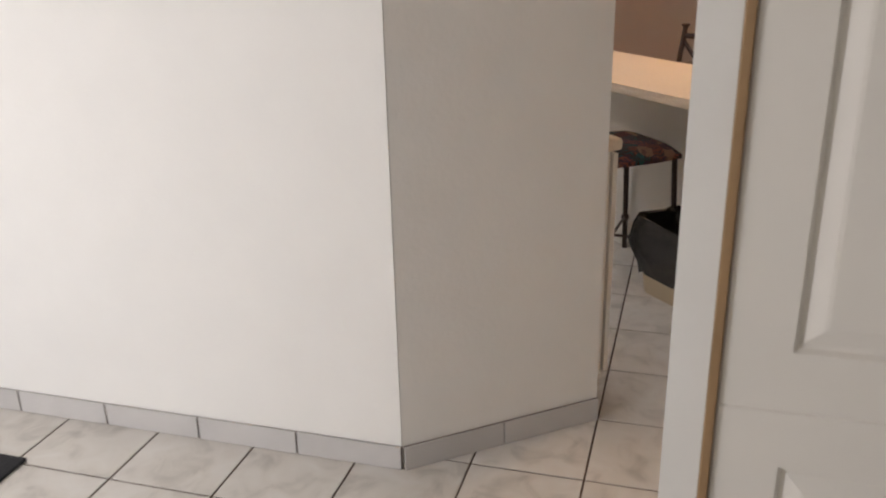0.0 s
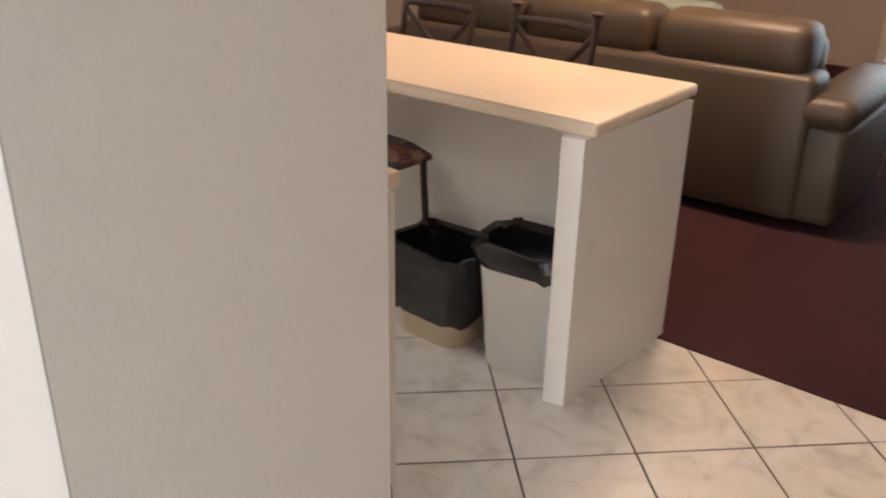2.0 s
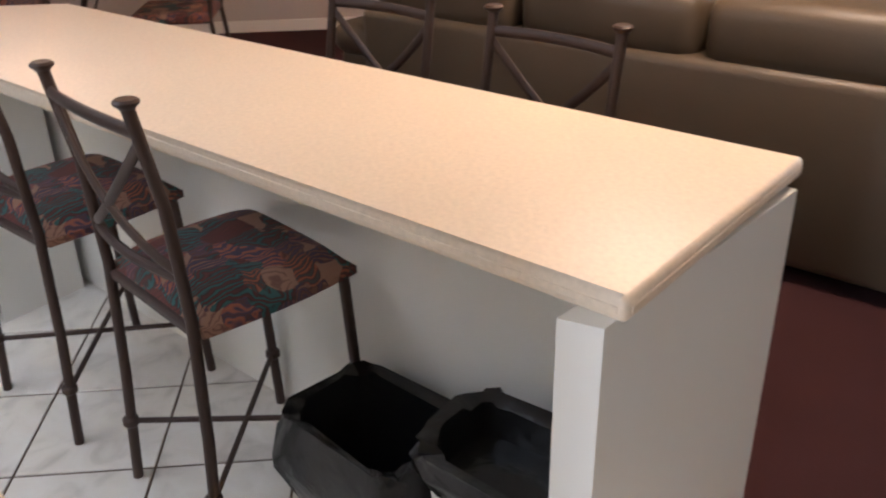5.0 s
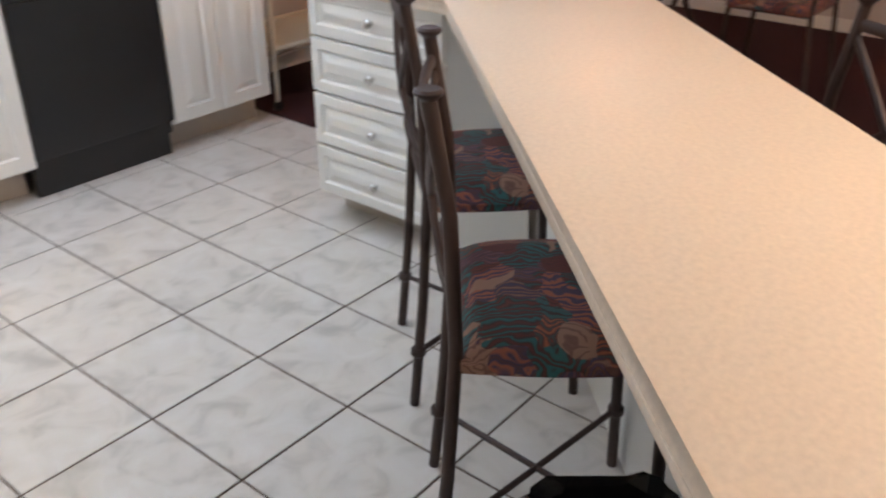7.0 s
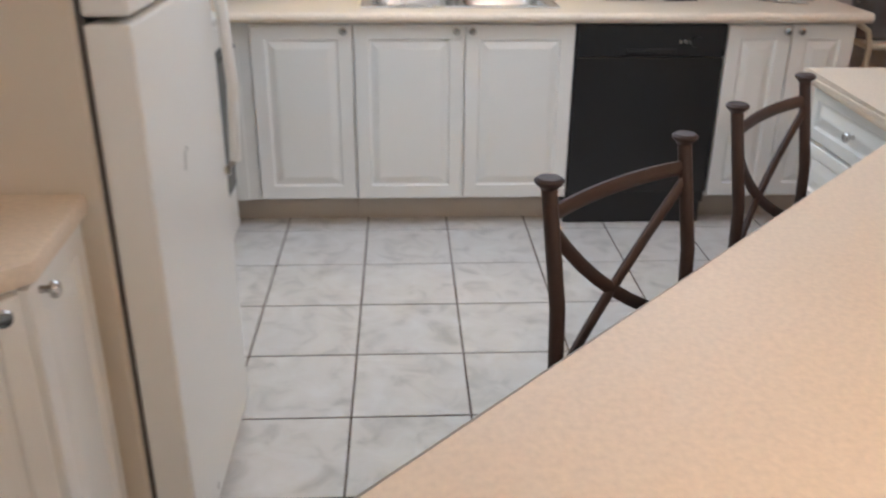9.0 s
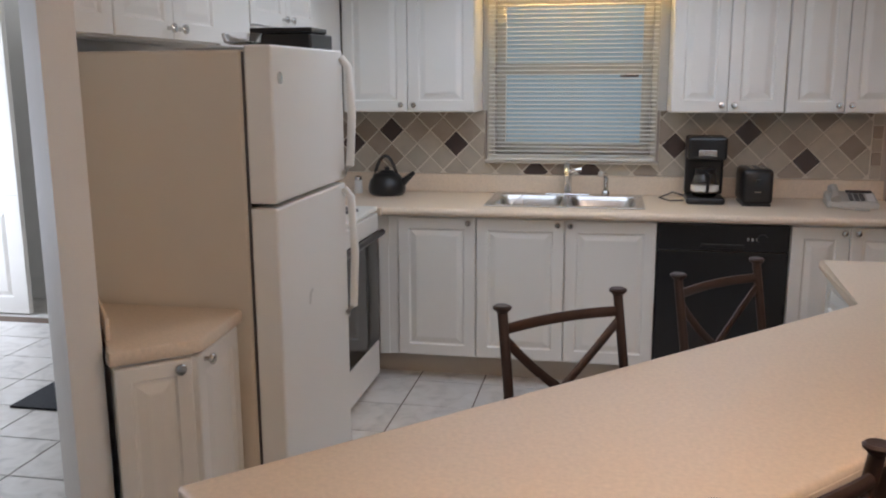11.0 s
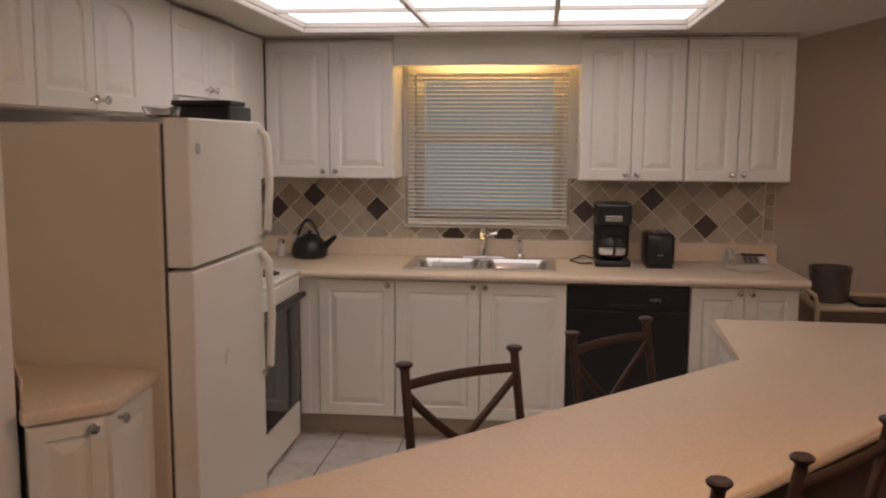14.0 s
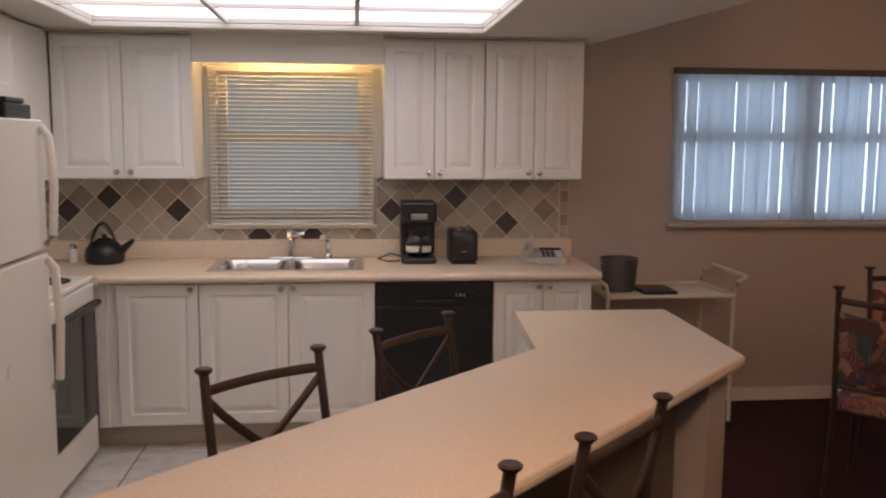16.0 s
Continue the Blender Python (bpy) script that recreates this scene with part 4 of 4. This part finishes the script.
PM = Matrix.Translation((0.95, 0.36, 0.916)) @ pose(0, 0, 0, 0, 0, -6)
bm = bmesh.new()
vs = [bm.verts.new(v) for v in ((-0.12, -0.09, 0), (0.12, -0.09, 0), (0.12, 0.10, 0), (-0.12, 0.10, 0), (-0.115, -0.085, 0.03), (0.115, -0.085, 0.03), (0.115, 0.095, 0.065), (-0.115, 0.095, 0.065))]
for f in ((3, 2, 1, 0), (4, 5, 6, 7), (0, 1, 5, 4), (1, 2, 6, 5), (2, 3, 7, 6), (3, 0, 4, 7)):
    bm.faces.new([vs[i] for i in f])
bmesh.ops.bevel(bm, geom=bm.edges[:], offset=0.006, segments=2, affect="EDGES")
bm.transform(PM)
part("base", bm, PHONE, ph)
SL = PM @ pose(0, 0, 0.0475, 11)
part("handset", tube([(-0.078, -0.09, 0.012), (-0.078, -0.055, 0.03), (-0.078, 0.05, 0.03), (-0.078, 0.085, 0.012)], [0.026, 0.017, 0.017, 0.026], m=SL, n=10), PHONE, ph, smooth=True)
kp = part("display", box(-0.02, 0.055, 0.002, 0.10, 0.08, 0.008, m=SL), BLACK, ph)
for i in range(3):
    for j in range(4):
        part("key", box(-0.015 + i * 0.026, -0.07 + j * 0.026, 0.002, 0.003 + i * 0.026, -0.052 + j * 0.026, 0.008, m=SL), GASKET, ph)
part("index_card", box(0.068, -0.07, 0.002, 0.102, 0.04, 0.0045, m=SL), PAPER, ph)
part("cord", tube([(-0.10, -0.10, 0.012), (-0.05, -0.15, 0.008), (0.02, -0.14, 0.008), (0.0, -0.17, 0.008), (0.06, -0.18, 0.008)], 0.006, m=PM), PHONE, ph)

# ---------------------------------------------------------------- peninsula
pn = thing("breakfast_bar", (0.2, -2.2, 0), "angled white breakfast bar base with end panel and post", "breakfast bar")
U = Vector((0.751, 0.661, 0))
BZ = 0.8345
part("end_panel", prism([(-0.955, -2.958), (-0.930, -2.984), (-0.545, -3.402), (-0.502, -3.362), (-0.922, -2.902)], 0, BZ), CAB, pn, "white end panel")
part("knee_wall", prism([(-0.690, -3.150), (-0.625, -3.215), (1.06, -1.565), (0.995, -1.495)], 0, BZ), CAB, pn)
part("back_panel", prism([(-0.619, -3.221), (-0.607, -3.233), (0.945, -1.720), (0.933, -1.704)], 0.0, BZ - 0.004), PANEL_SHADED, pn, "living room side panel, brown from painted-in shade")
part("post", prism([(1.035, -1.765), (1.135, -1.675), (1.045, -1.585), (0.945, -1.675)], 0, BZ), PINK_WALL, pn, "square beige corner post")
part("return_panel", prism([(0.585, -1.452), (0.80, -1.640), (0.84, -1.60), (0.625, -1.445)], 0.0, BZ), CAB, pn)
cabinet("drawer_cabinet", "white four-drawer cabinet at the end of the bar", "", 0.89, 1.46, 0, BZ, 0.55, pose(0.568, 0, 0, 0, 0, -90),
        [], drawers=[(0.115, 0.287), (0.297, 0.475), (0.485, 0.665), (0.675, 0.83)], toe=0.10)
bt = thing("bar_counter", (0.1, -2.2, 0.835), "beige speckled laminate bar counter with rounded edge", "counter")
BAR = [(-0.955, -2.986), (-0.493, -3.434), (1.208, -1.654), (1.226, -0.829), (0.551, -0.822), (0.531, -1.507)]
part("top", prism(BAR, 0.8355, 0.875, 0.012, seg=3), LAM, bt, smooth=True)
for (xa, ya), (xb, yb) in zip(BAR, BAR[1:] + BAR[:1]):
    d_ = Vector((xb - xa, yb - ya, 0))
    part("edge_band", box(0.014, -0.0018, 0.849, d_.length - 0.014, 0.006, 0.861, 0.001, seg=1, m=pose(xa, ya, 0, 0, 0, math.degrees(math.atan2(d_.y, d_.x)))), LAM, bt)

# ---------------------------------------------------------------- bar stools


def stool(label):
    """Local: seat towards +y, back at y = 0, centred in x, on the floor."""
    s = thing("bar_stool", (0, 0, 0), label, "bar stool", "stools round the bar")
    w, dep, H, SH = 0.175, 0.372, 1.014, 0.578
    for sx in (-1, 1):
        pts = [(sx * 0.19, -0.035, 0), (sx * 0.185, -0.012, 0.3), (sx * 0.178, 0.0, SH), (sx * 0.176, -0.012, 0.82), (sx * w, -0.045, H)]
        lg = part("rear_post", tube(pts, 0.0125, n=10), BRONZE, s, smooth=True)
        part("cap", lathe([(0.013, 0), (0.017, 0.005), (0.022, 0.009), (0.023, 0.014), (0.018, 0.018), (0.0, 0.017)], at=(sx * w, -0.045, H - 0.004), n=16), BRONZE, lg, "flared round cap", smooth=True)
        part("collar", lathe([(0.014, 0), (0.019, 0.005), (0.019, 0.02), (0.014, 0.025)], at=(sx * 0.188, -0.024, 0.15), n=12), BRONZE, lg)
        fl = part("front_leg", tube([(sx * 0.19, dep + 0.01, 0), (sx * 0.18, dep - 0.015, SH - 0.03)], 0.0125, n=10), BRONZE, s, smooth=True)
        part("collar", lathe([(0.014, 0), (0.019, 0.005), (0.019, 0.02), (0.014, 0.025)], at=(sx * 0.1875, dep + 0.003, 0.15), n=12), BRONZE, fl)
    part("top_rail", tube(arc((-w, -0.040, 0.968), (w, -0.040, 0.968), (0, -0.014, 0.004), 10), 0.0085, n=10, flat=1.6), BRONZE, s, smooth=True)
    part("lower_rail", tube(arc((-0.178, -0.002, 0.675), (0.178, -0.002, 0.675), (0, -0.022, 0), 8), 0.011, n=8), BRONZE, s, smooth=True)
    for sx in (-1, 1):
        part("cross_brace", tube(arc((sx * -0.172, -0.035, 0.945), (sx * 0.177, -0.004, 0.685), (0, -0.022, -0.03), 8), 0.0075, n=10, flat=1.6), BRONZE, s, smooth=True)
        part("stretcher", tube([(sx * -0.188, -0.022, 0.162), (sx * 0.1875, dep, 0.162)], 0.007, n=8), BRONZE, s)
    part("seat_frame", box(-0.19, -0.005, SH - 0.035, 0.19, dep, SH - 0.012, 0.006), BRONZE, s)
    b = bmesh.new()
    n = 12
    grid = [[b.verts.new(((i / n * 2 - 1) * (0.2 + 0.012 * math.sin(math.pi * j / n)), 0.008 + j / n * (dep + 0.0), SH - 0.012 + 0.048 * (max(0, 1 - abs(i / n * 2 - 1) ** 5) * max(0, 1 - abs(j / n * 2 - 1) ** 5)) ** 0.5)) for j in range(n + 1)] for i in range(n + 1)]
    for i in range(n):
        for j in range(n):
            b.faces.new((grid[i][j], grid[i + 1][j], grid[i + 1][j + 1], grid[i][j + 1]))
    rim = [e for e in b.edges if e.is_boundary]
    ret = bmesh.ops.extrude_edge_only(b, edges=rim)
    for v in ret["geom"]:
        if isinstance(v, bmesh.types.BMVert):
            v.co.z -= 0.018
    part("seat", b, FABRIC, s, "padded seat in dark floral print fabric", smooth=True)
    return s


def stool_pose(n, f):
    """From the places of the left and right post caps as seen from the seat side."""
    n, f = Vector((*n, 0)), Vector((*f, 0))
    mid = (n + f) / 2
    d = (f - n).normalized()
    ang_ = math.degrees(math.atan2(d.y, d.x))
    m = pose(mid.x, mid.y, 0, 0, 0, ang_)
    return m @ Matrix.Translation((0, 0.045, 0))


s1 = stool("dark bronze metal bar stool with floral seat, kitchen side")
s1.matrix_basis = stool_pose((-0.206, -2.046), (-0.481, -2.271))
copy_thing(s1, stool_pose((0.196, -1.599), (-0.040, -1.843)))
s3 = copy_thing(s1, stool_pose((0.333, -2.828), (0.585, -2.570)))
tagged(s3, "dark bronze metal bar stool with floral seat, living room side")
s4 = copy_thing(s3, stool_pose((-0.092, -3.200), (0.165, -2.960)))

# ---------------------------------------------------------------- bins


def bin_(name, cx, cy, ang_, w, d, h, material, label, liner_drop):
    m = pose(cx, cy, 0, 0, 0, ang_)
    t = thing(name, (cx, cy, 0), label, "waste bin")

    def rr(w_, d_, z, r=0.065, k=5):
        pts = []
        for sx, sy, a0 in ((1, 1, 0), (-1, 1, 90), (-1, -1, 180), (1, -1, 270)):
            for q in range(k + 1):
                a = radians(a0 + 90 * q / k)
                pts.append((sx * (w_ / 2 - r) + r * math.cos(a), sy * (d_ / 2 - r) + r * math.sin(a), z))
        return pts

    def shell(levels, jitter=0.0, close=True):
        b = bmesh.new()
        rg = random.Random(int(cx * 1000) + 7)
        rings = []
        for (w_, d_, z) in levels:
            rings.append([b.verts.new((x + rg.uniform(-jitter, jitter), y_ + rg.uniform(-jitter, jitter), zz + rg.uniform(-jitter, jitter))) for x, y_, zz in rr(w_, d_, z)])
        for a, c in zip(rings, rings[1:]):
            for q in range(len(a)):
                b.faces.new((a[q], a[(q + 1) % len(a)], c[(q + 1) % len(a)], c[q]))
        if close:
            b.faces.new(rings[0][::-1])
            b.faces.new(rings[-1])
        b.transform(m)
        return b

    part("body", shell([(w * 0.8, d * 0.8, 0.0), (w * 0.82, d * 0.82, 0.01), (w * 0.99, d * 0.99, h - 0.01), (w, d, h), (w * 0.96, d * 0.96, h), (w * 0.77, d * 0.77, 0.02)]), material, t, smooth=True)
    z1 = h - liner_drop
    f1 = 0.8 + 0.2 * z1 / h
    part("liner", shell([(w * f1 + 0.012, d * f1 + 0.012, z1), (w * f1 + 0.02 + 0.12 * liner_drop, d * f1 + 0.02 + 0.12 * liner_drop, z1 + liner_drop * 0.25), (w + 0.02 + 0.14 * liner_drop, d + 0.02 + 0.14 * liner_drop, z1 + liner_drop * 0.6), (w + 0.022, d + 0.022, h - 0.005), (w + 0.018, d + 0.018, h + 0.014), (w * 0.90, d * 0.88, h + 0.006), (w * 0.80, d * 0.78, h * 0.6), (w * 0.66, d * 0.62, h * 0.3)], 0.009), BAG, t, "black plastic bin liner folded over the rim", smooth=True)
    return t


bin_("waste_bin", -0.705, -2.885, 45, 0.31, 0.21, 0.43, WPLASTIC, "white plastic waste bin with black liner", 0.07)
bin_("waste_bin", -0.455, -2.64, 45, 0.34, 0.25, 0.325, CPLASTIC, "cream plastic waste bin mostly covered by black liner", 0.24)

# ---------------------------------------------------------------- serving cart
sc = thing("serving_cart", (1.68, 0.33, 0), "cream metal serving cart by the window wall", "cart")
for z in (0.755, 0.30):
    part("tray", box(1.27, 0.12, z - 0.012, 1.935, 0.54, z, 0.004), CARTW, sc)
    bm = bmesh.new()
    for p, q in (((1.25, 0.10), (1.955, 0.10)), ((1.955, 0.10), (1.955, 0.56)), ((1.955, 0.56), (1.25, 0.56)), ((1.25, 0.56), (1.25, 0.10))):
        tube([(*p, z), (*q, z)], 0.012, bm=bm)
    part("rail", bm, CARTW, sc)
for y in (0.10, 0.56):
    part("leg", tube([(1.25, y, 0.05), (1.25, y, 0.76), (1.235, y, 0.82), (1.19, y, 0.85)], 0.012), CARTW, sc, smooth=True)
    part("leg", tube([(1.955, y, 0.05), (1.955, y, 0.76), (1.97, y, 0.83), (2.025, y, 0.86)], 0.012), CARTW, sc, smooth=True)
    for x in (1.25, 1.955):
        part("caster", lathe([(0.012, -0.012), (0.025, -0.01), (0.025, 0.01), (0.012, 0.012)], n=14, m=pose(x, y, 0.030, 90)), BLACK, sc)
part("handle", tube([(2.025, 0.10, 0.86), (2.025, 0.56, 0.86)], 0.014), CARTW, sc)
part("handle", tube([(1.19, 0.10, 0.85), (1.19, 0.56, 0.85)], 0.014), CARTW, sc)
ib = thing("ice_bucket", (1.36, 0.33, 0.757), "dark grey metal ice bucket on the cart", "bucket")
part("body", lathe([(0.085, 0), (0.095, 0.01), (0.105, 0.17), (0.108, 0.185), (0.098, 0.185), (0.088, 0.02), (0, 0.015)], at=(1.375, 0.33, 0.7555), n=26), GUNMETAL, ib, smooth=True)
part("handle", tube(arc((1.27, 0.31, 0.92), (1.48, 0.31, 0.92), (0, -0.03, -0.10), 10), 0.005), STEEL, ib, smooth=True)
dt = solo("serving_tray", prism([(1.47, 0.16), (1.66, 0.16), (1.66, 0.36), (1.47, 0.40)], 0.7555, 0.775, 0.004), BLACK, "dark rectangular tray on the cart", "tray")
solo("paper_sheet", prism([(1.66 + 0.02, 0.18), (1.87, 0.15), (1.90, 0.36), (1.70, 0.40)], 0.7555, 0.759), PAPER, "white sheet of paper on the cart", "paper")

# outlet on the dining wall
ol = thing("wall_outlet", (2.714, 0.625, 0.48), "beige wall outlet plate", "outlet")
op = part("plate", box(2.68, 0.622, 0.425, 2.75, 0.6295, 0.54, 0.003), CPLASTIC, ol)
for z in (0.455, 0.495):
    part("socket", box(2.70, 0.6195, z, 2.73, 0.6225, z + 0.028, 0.002), CPLASTIC, op)

# ---------------------------------------------------------------- sofa, lamp, dining set
so = thing("sofa", (1.3, -4.2, 0), "tan leather three-seat sofa seen from behind", "sofa")
SM = pose(0.305, -4.26, 0, 0, 0, 47)     # local x along the back, local -y into the room
part("back_shell", box(0.0, -0.24, 0.05, 2.25, 0.0, 0.70, 0.04, m=SM, seg=3), LEATHER, so, smooth=True)
part("base", box(0.02, -0.90, 0.05, 2.23, -0.245, 0.30, 0.03, m=SM), LEATHER, so, smooth=True)
for k in range(3):
    a = 0.06 + k * 0.715
    part("headrest", box(a, -0.30, 0.66, a + 0.70, -0.02, 0.90, 0.07, m=SM, seg=4), LEATHER, so, smooth=True)
    part("seat_cushion", box(a, -0.92, 0.305, a + 0.70, -0.305, 0.46, 0.05, m=SM, seg=3), LEATHER, so, smooth=True)
    part("back_cushion", box(a + 0.005, -0.40, 0.465, a + 0.695, -0.245, 0.82, 0.05, m=SM, seg=3), LEATHER, so, smooth=True)
for a in (-0.16, 2.20):
    am = part("arm", box(a, -0.95, 0.05, a + 0.22, -0.03, 0.50, 0.04, m=SM, seg=3), LEATHER, so, smooth=True)
    part("arm_pad", box(a - 0.02, -0.98, 0.48, a + 0.24, 0.0, 0.62, 0.06, m=SM, seg=4), LEATHER, am, smooth=True)
# added pillows stand for the sofa leather lit from the terrace door
for k, (a, z) in enumerate(((1.05, 0.47), (1.3, 0.47), (0.82, 0.47))):
    b = box(-0.22, -0.07, 0, 0.22, 0.07, 0.44, 0.065, seg=4, m=SM @ pose(a, -0.50, z, -14, 0, 8 * k - 8))
    solo("throw_pillow", b, DAYLIT_TEAL, "added pillow, teal painted for terrace daylight on the leather", "pillow", smooth=True, group="pillows on the sofa")

sd = thing("side_table", (2.35, -3.75, 0), "dark wooden side table beside the sofa", "side table")
part("tabletop", lathe([(0.27, 0.52), (0.28, 0.53), (0.28, 0.545), (0, 0.55)], at=(2.35, -3.75, 0), n=28), WOODDK, sd)
part("column", lathe([(0.16, 0.004), (0.15, 0.02), (0.035, 0.05), (0.03, 0.3), (0.05, 0.52)], at=(2.35, -3.75, 0), n=16), WOODDK, sd, smooth=True)
tl = thing("table_lamp", (2.35, -3.75, 0.55), "table lamp with glowing amber shade", "lamp")
part("base", lathe([(0.08, 0), (0.085, 0.01), (0.04, 0.03), (0.06, 0.15), (0.03, 0.27), (0.012, 0.29), (0.012, 0.36)], at=(2.35, -3.75, 0.5505), n=20), CPLASTIC, tl, smooth=True)
part("shade", lathe([(0.20, 0.36), (0.12, 0.66), (0.117, 0.66), (0.197, 0.36)], at=(2.35, -3.75, 0.5505), n=28), SHADE, tl, "amber fabric shade", smooth=True)


# unseen fixture, added to carry the warm fill light over the bar
cl = thing("ceiling_lamp", (0.40, -3.80, 2.4), "added unseen round ceiling lamp, warm fill for the bar counter", "lamp")
part("canopy", lathe([(0.09, 2.46), (0.09, 2.499), (0, 2.4995)], at=(0.40, -3.80, 0), n=20), BRONZE, cl)
part("shade", lathe([(0.0, 2.37), (0.12, 2.385), (0.17, 2.44), (0.172, 2.459)], at=(0.40, -3.80, 0), n=28), SHADE, cl, "frosted warm glass bowl", smooth=True)


def dining_chair():
    s = thing("dining_chair", (0, 0, 0), "dark bronze metal dining chair with padded print back", "chair", "chairs round the dining table")
    for sx in (-1, 1):
        r = part("rear_post", tube([(sx * 0.20, -0.05, 0.004), (sx * 0.19, 0, 0.45), (sx * 0.185, -0.06, 0.98)], 0.013), BRONZE, s, smooth=True)
        part("cap", lathe([(0.013, 0), (0.025, 0.008), (0.025, 0.015), (0, 0.018)], at=(sx * 0.185, -0.06, 0.975), n=14), BRONZE, r)
        part("front_leg", tube([(sx * 0.20, 0.42, 0.004), (sx * 0.19, 0.40, 0.43)], 0.013), BRONZE, s)
    part("top_rail", tube(arc((-0.185, -0.056, 0.93), (0.185, -0.056, 0.93), (0, -0.03, -0.004)), 0.0085, flat=1.6), BRONZE, s)
    part("lower_rail", tube(arc((-0.188, -0.01, 0.55), (0.188, -0.01, 0.55), (0, -0.02, 0)), 0.011), BRONZE, s)
    b = bmesh.new()
    n = 8
    front, back = [], []
    for i in range(n + 1):
        u = i / n * 2 - 1
        for j in range(n + 1):
            v = j / n
            swell = 0.018 * max(0.0, (1 - u ** 6) * (1 - (2 * v - 1) ** 6)) ** 0.5
            y0 = -0.012 - 0.042 * v - 0.022 * (1 - u * u)
            z0 = 0.56 + v * (0.325 - 0.02 * (1 - u * u))
            front.append(b.verts.new((u * 0.178, y0 + 0.004 + swell, z0)))
            back.append(b.verts.new((u * 0.178, y0 - 0.004 - swell, z0)))
    N = n + 1
    for i in range(n):
        for j in range(n):
            q = (i * N + j, (i + 1) * N + j, (i + 1) * N + j + 1, i * N + j + 1)
            b.faces.new([front[k] for k in q])
            b.faces.new([back[k] for k in q[::-1]])
    ring_ = [i * N for i in range(N)] + [n * N + j for j in range(1, N)] + [i * N + n for i in range(n - 1, -1, -1)] + [j for j in range(n - 1, 0, -1)]
    for k, k2 in zip(ring_, ring_[1:] + ring_[:1]):
        b.faces.new((front[k], front[k2], back[k2], back[k]))
    part("backrest", b, FABRIC, s, "padded dark print backrest", smooth=True)
    part("seat", box(-0.21, -0.005, 0.43, 0.21, 0.42, 0.49, 0.022, seg=3), FABRIC, s, "padded floral print seat", smooth=True)
    return s


dc = dining_chair()
dc.matrix_basis = pose(2.10, -1.057, 0, 0, 0, -44)
copy_thing(dc, pose(2.59, -0.48, 0, 0, 0, 180))
copy_thing(dc, pose(3.1, -1.80, 0, 0, 0, 0))
dtb = thing("dining_table", (2.95, -1.05, 0), "round dining table with glass top on dark metal legs", "table")
part("tabletop", lathe([(0.50, 0.735), (0.51, 0.742), (0.50, 0.75), (0, 0.75)], at=(2.95, -1.05, 0), n=36), WOODDK, dtb)
for k in range(4):
    a = radians(45 + 90 * k)
    part("leg", tube([(2.95 + 0.30 * math.cos(a), -1.05 + 0.30 * math.sin(a), 0.004), (2.95 + 0.10 * math.cos(a), -1.05 + 0.10 * math.sin(a), 0.4), (2.95 + 0.3 * math.cos(a), -1.05 + 0.3 * math.sin(a), 0.734)], 0.016), BRONZE, dtb, smooth=True)
# pendant added as a body for the dining fill light
dl = thing("pendant_lamp", (2.85, -0.9, 2.1), "small pendant lamp added to warm the dining corner", "lamp")
part("stem", tube([(2.85, -0.9, 2.2), (2.85, -0.9, 2.499)], 0.01), BRONZE, dl)
part("shade", lathe([(0.16, 2.08), (0.06, 2.2), (0, 2.205), (0.055, 2.195), (0.15, 2.08)], at=(2.85, -0.9, 0), n=24), SHADE, dl, smooth=True)

# ---------------------------------------------------------------- floor tiles
flo = bpy.data.objects["floor"]
tile_meshes = {}
for i in range(-15, 5):
    for j in range(-12, 7):
        x0, y0 = TX + i * PITCH + 0.003, TY + j * PITCH + 0.003
        x1, y1 = x0 + PITCH - 0.006, y0 + PITCH - 0.006
        full = [(x0, y0), (x1, y0), (x1, y1), (x0, y1)]
        poly = full
        for a, b_, c in ((1, 0, 1.204), (0, 1, 0.62), (-1, 0, 5.0), (0.714, -0.70, 0.714 * -0.55 + 0.70 * 3.38), (0, -1, 4.4)):
            poly = clip(poly, a, b_, c) if poly else poly
        if len(poly) < 3 or (x1 < -1.0 and x1 > HX + 0.02 and y0 > -1.7 and x1 < -1.93):
            continue
        if poly == full:
            if "full" not in tile_meshes:
                ob = part("tile", box(0, 0, -0.004, PITCH - 0.006, PITCH - 0.006, 0.0, 0.0018, seg=1), TILE, flo)
                tile_meshes["full"] = ob.data
            else:
                ob = new("tile", tile_meshes["full"])
                ob.parent = flo
            ob.location = (x0, y0, 0)
        else:
            part("tile", prism(poly, -0.004, 0.0), TILE, flo)
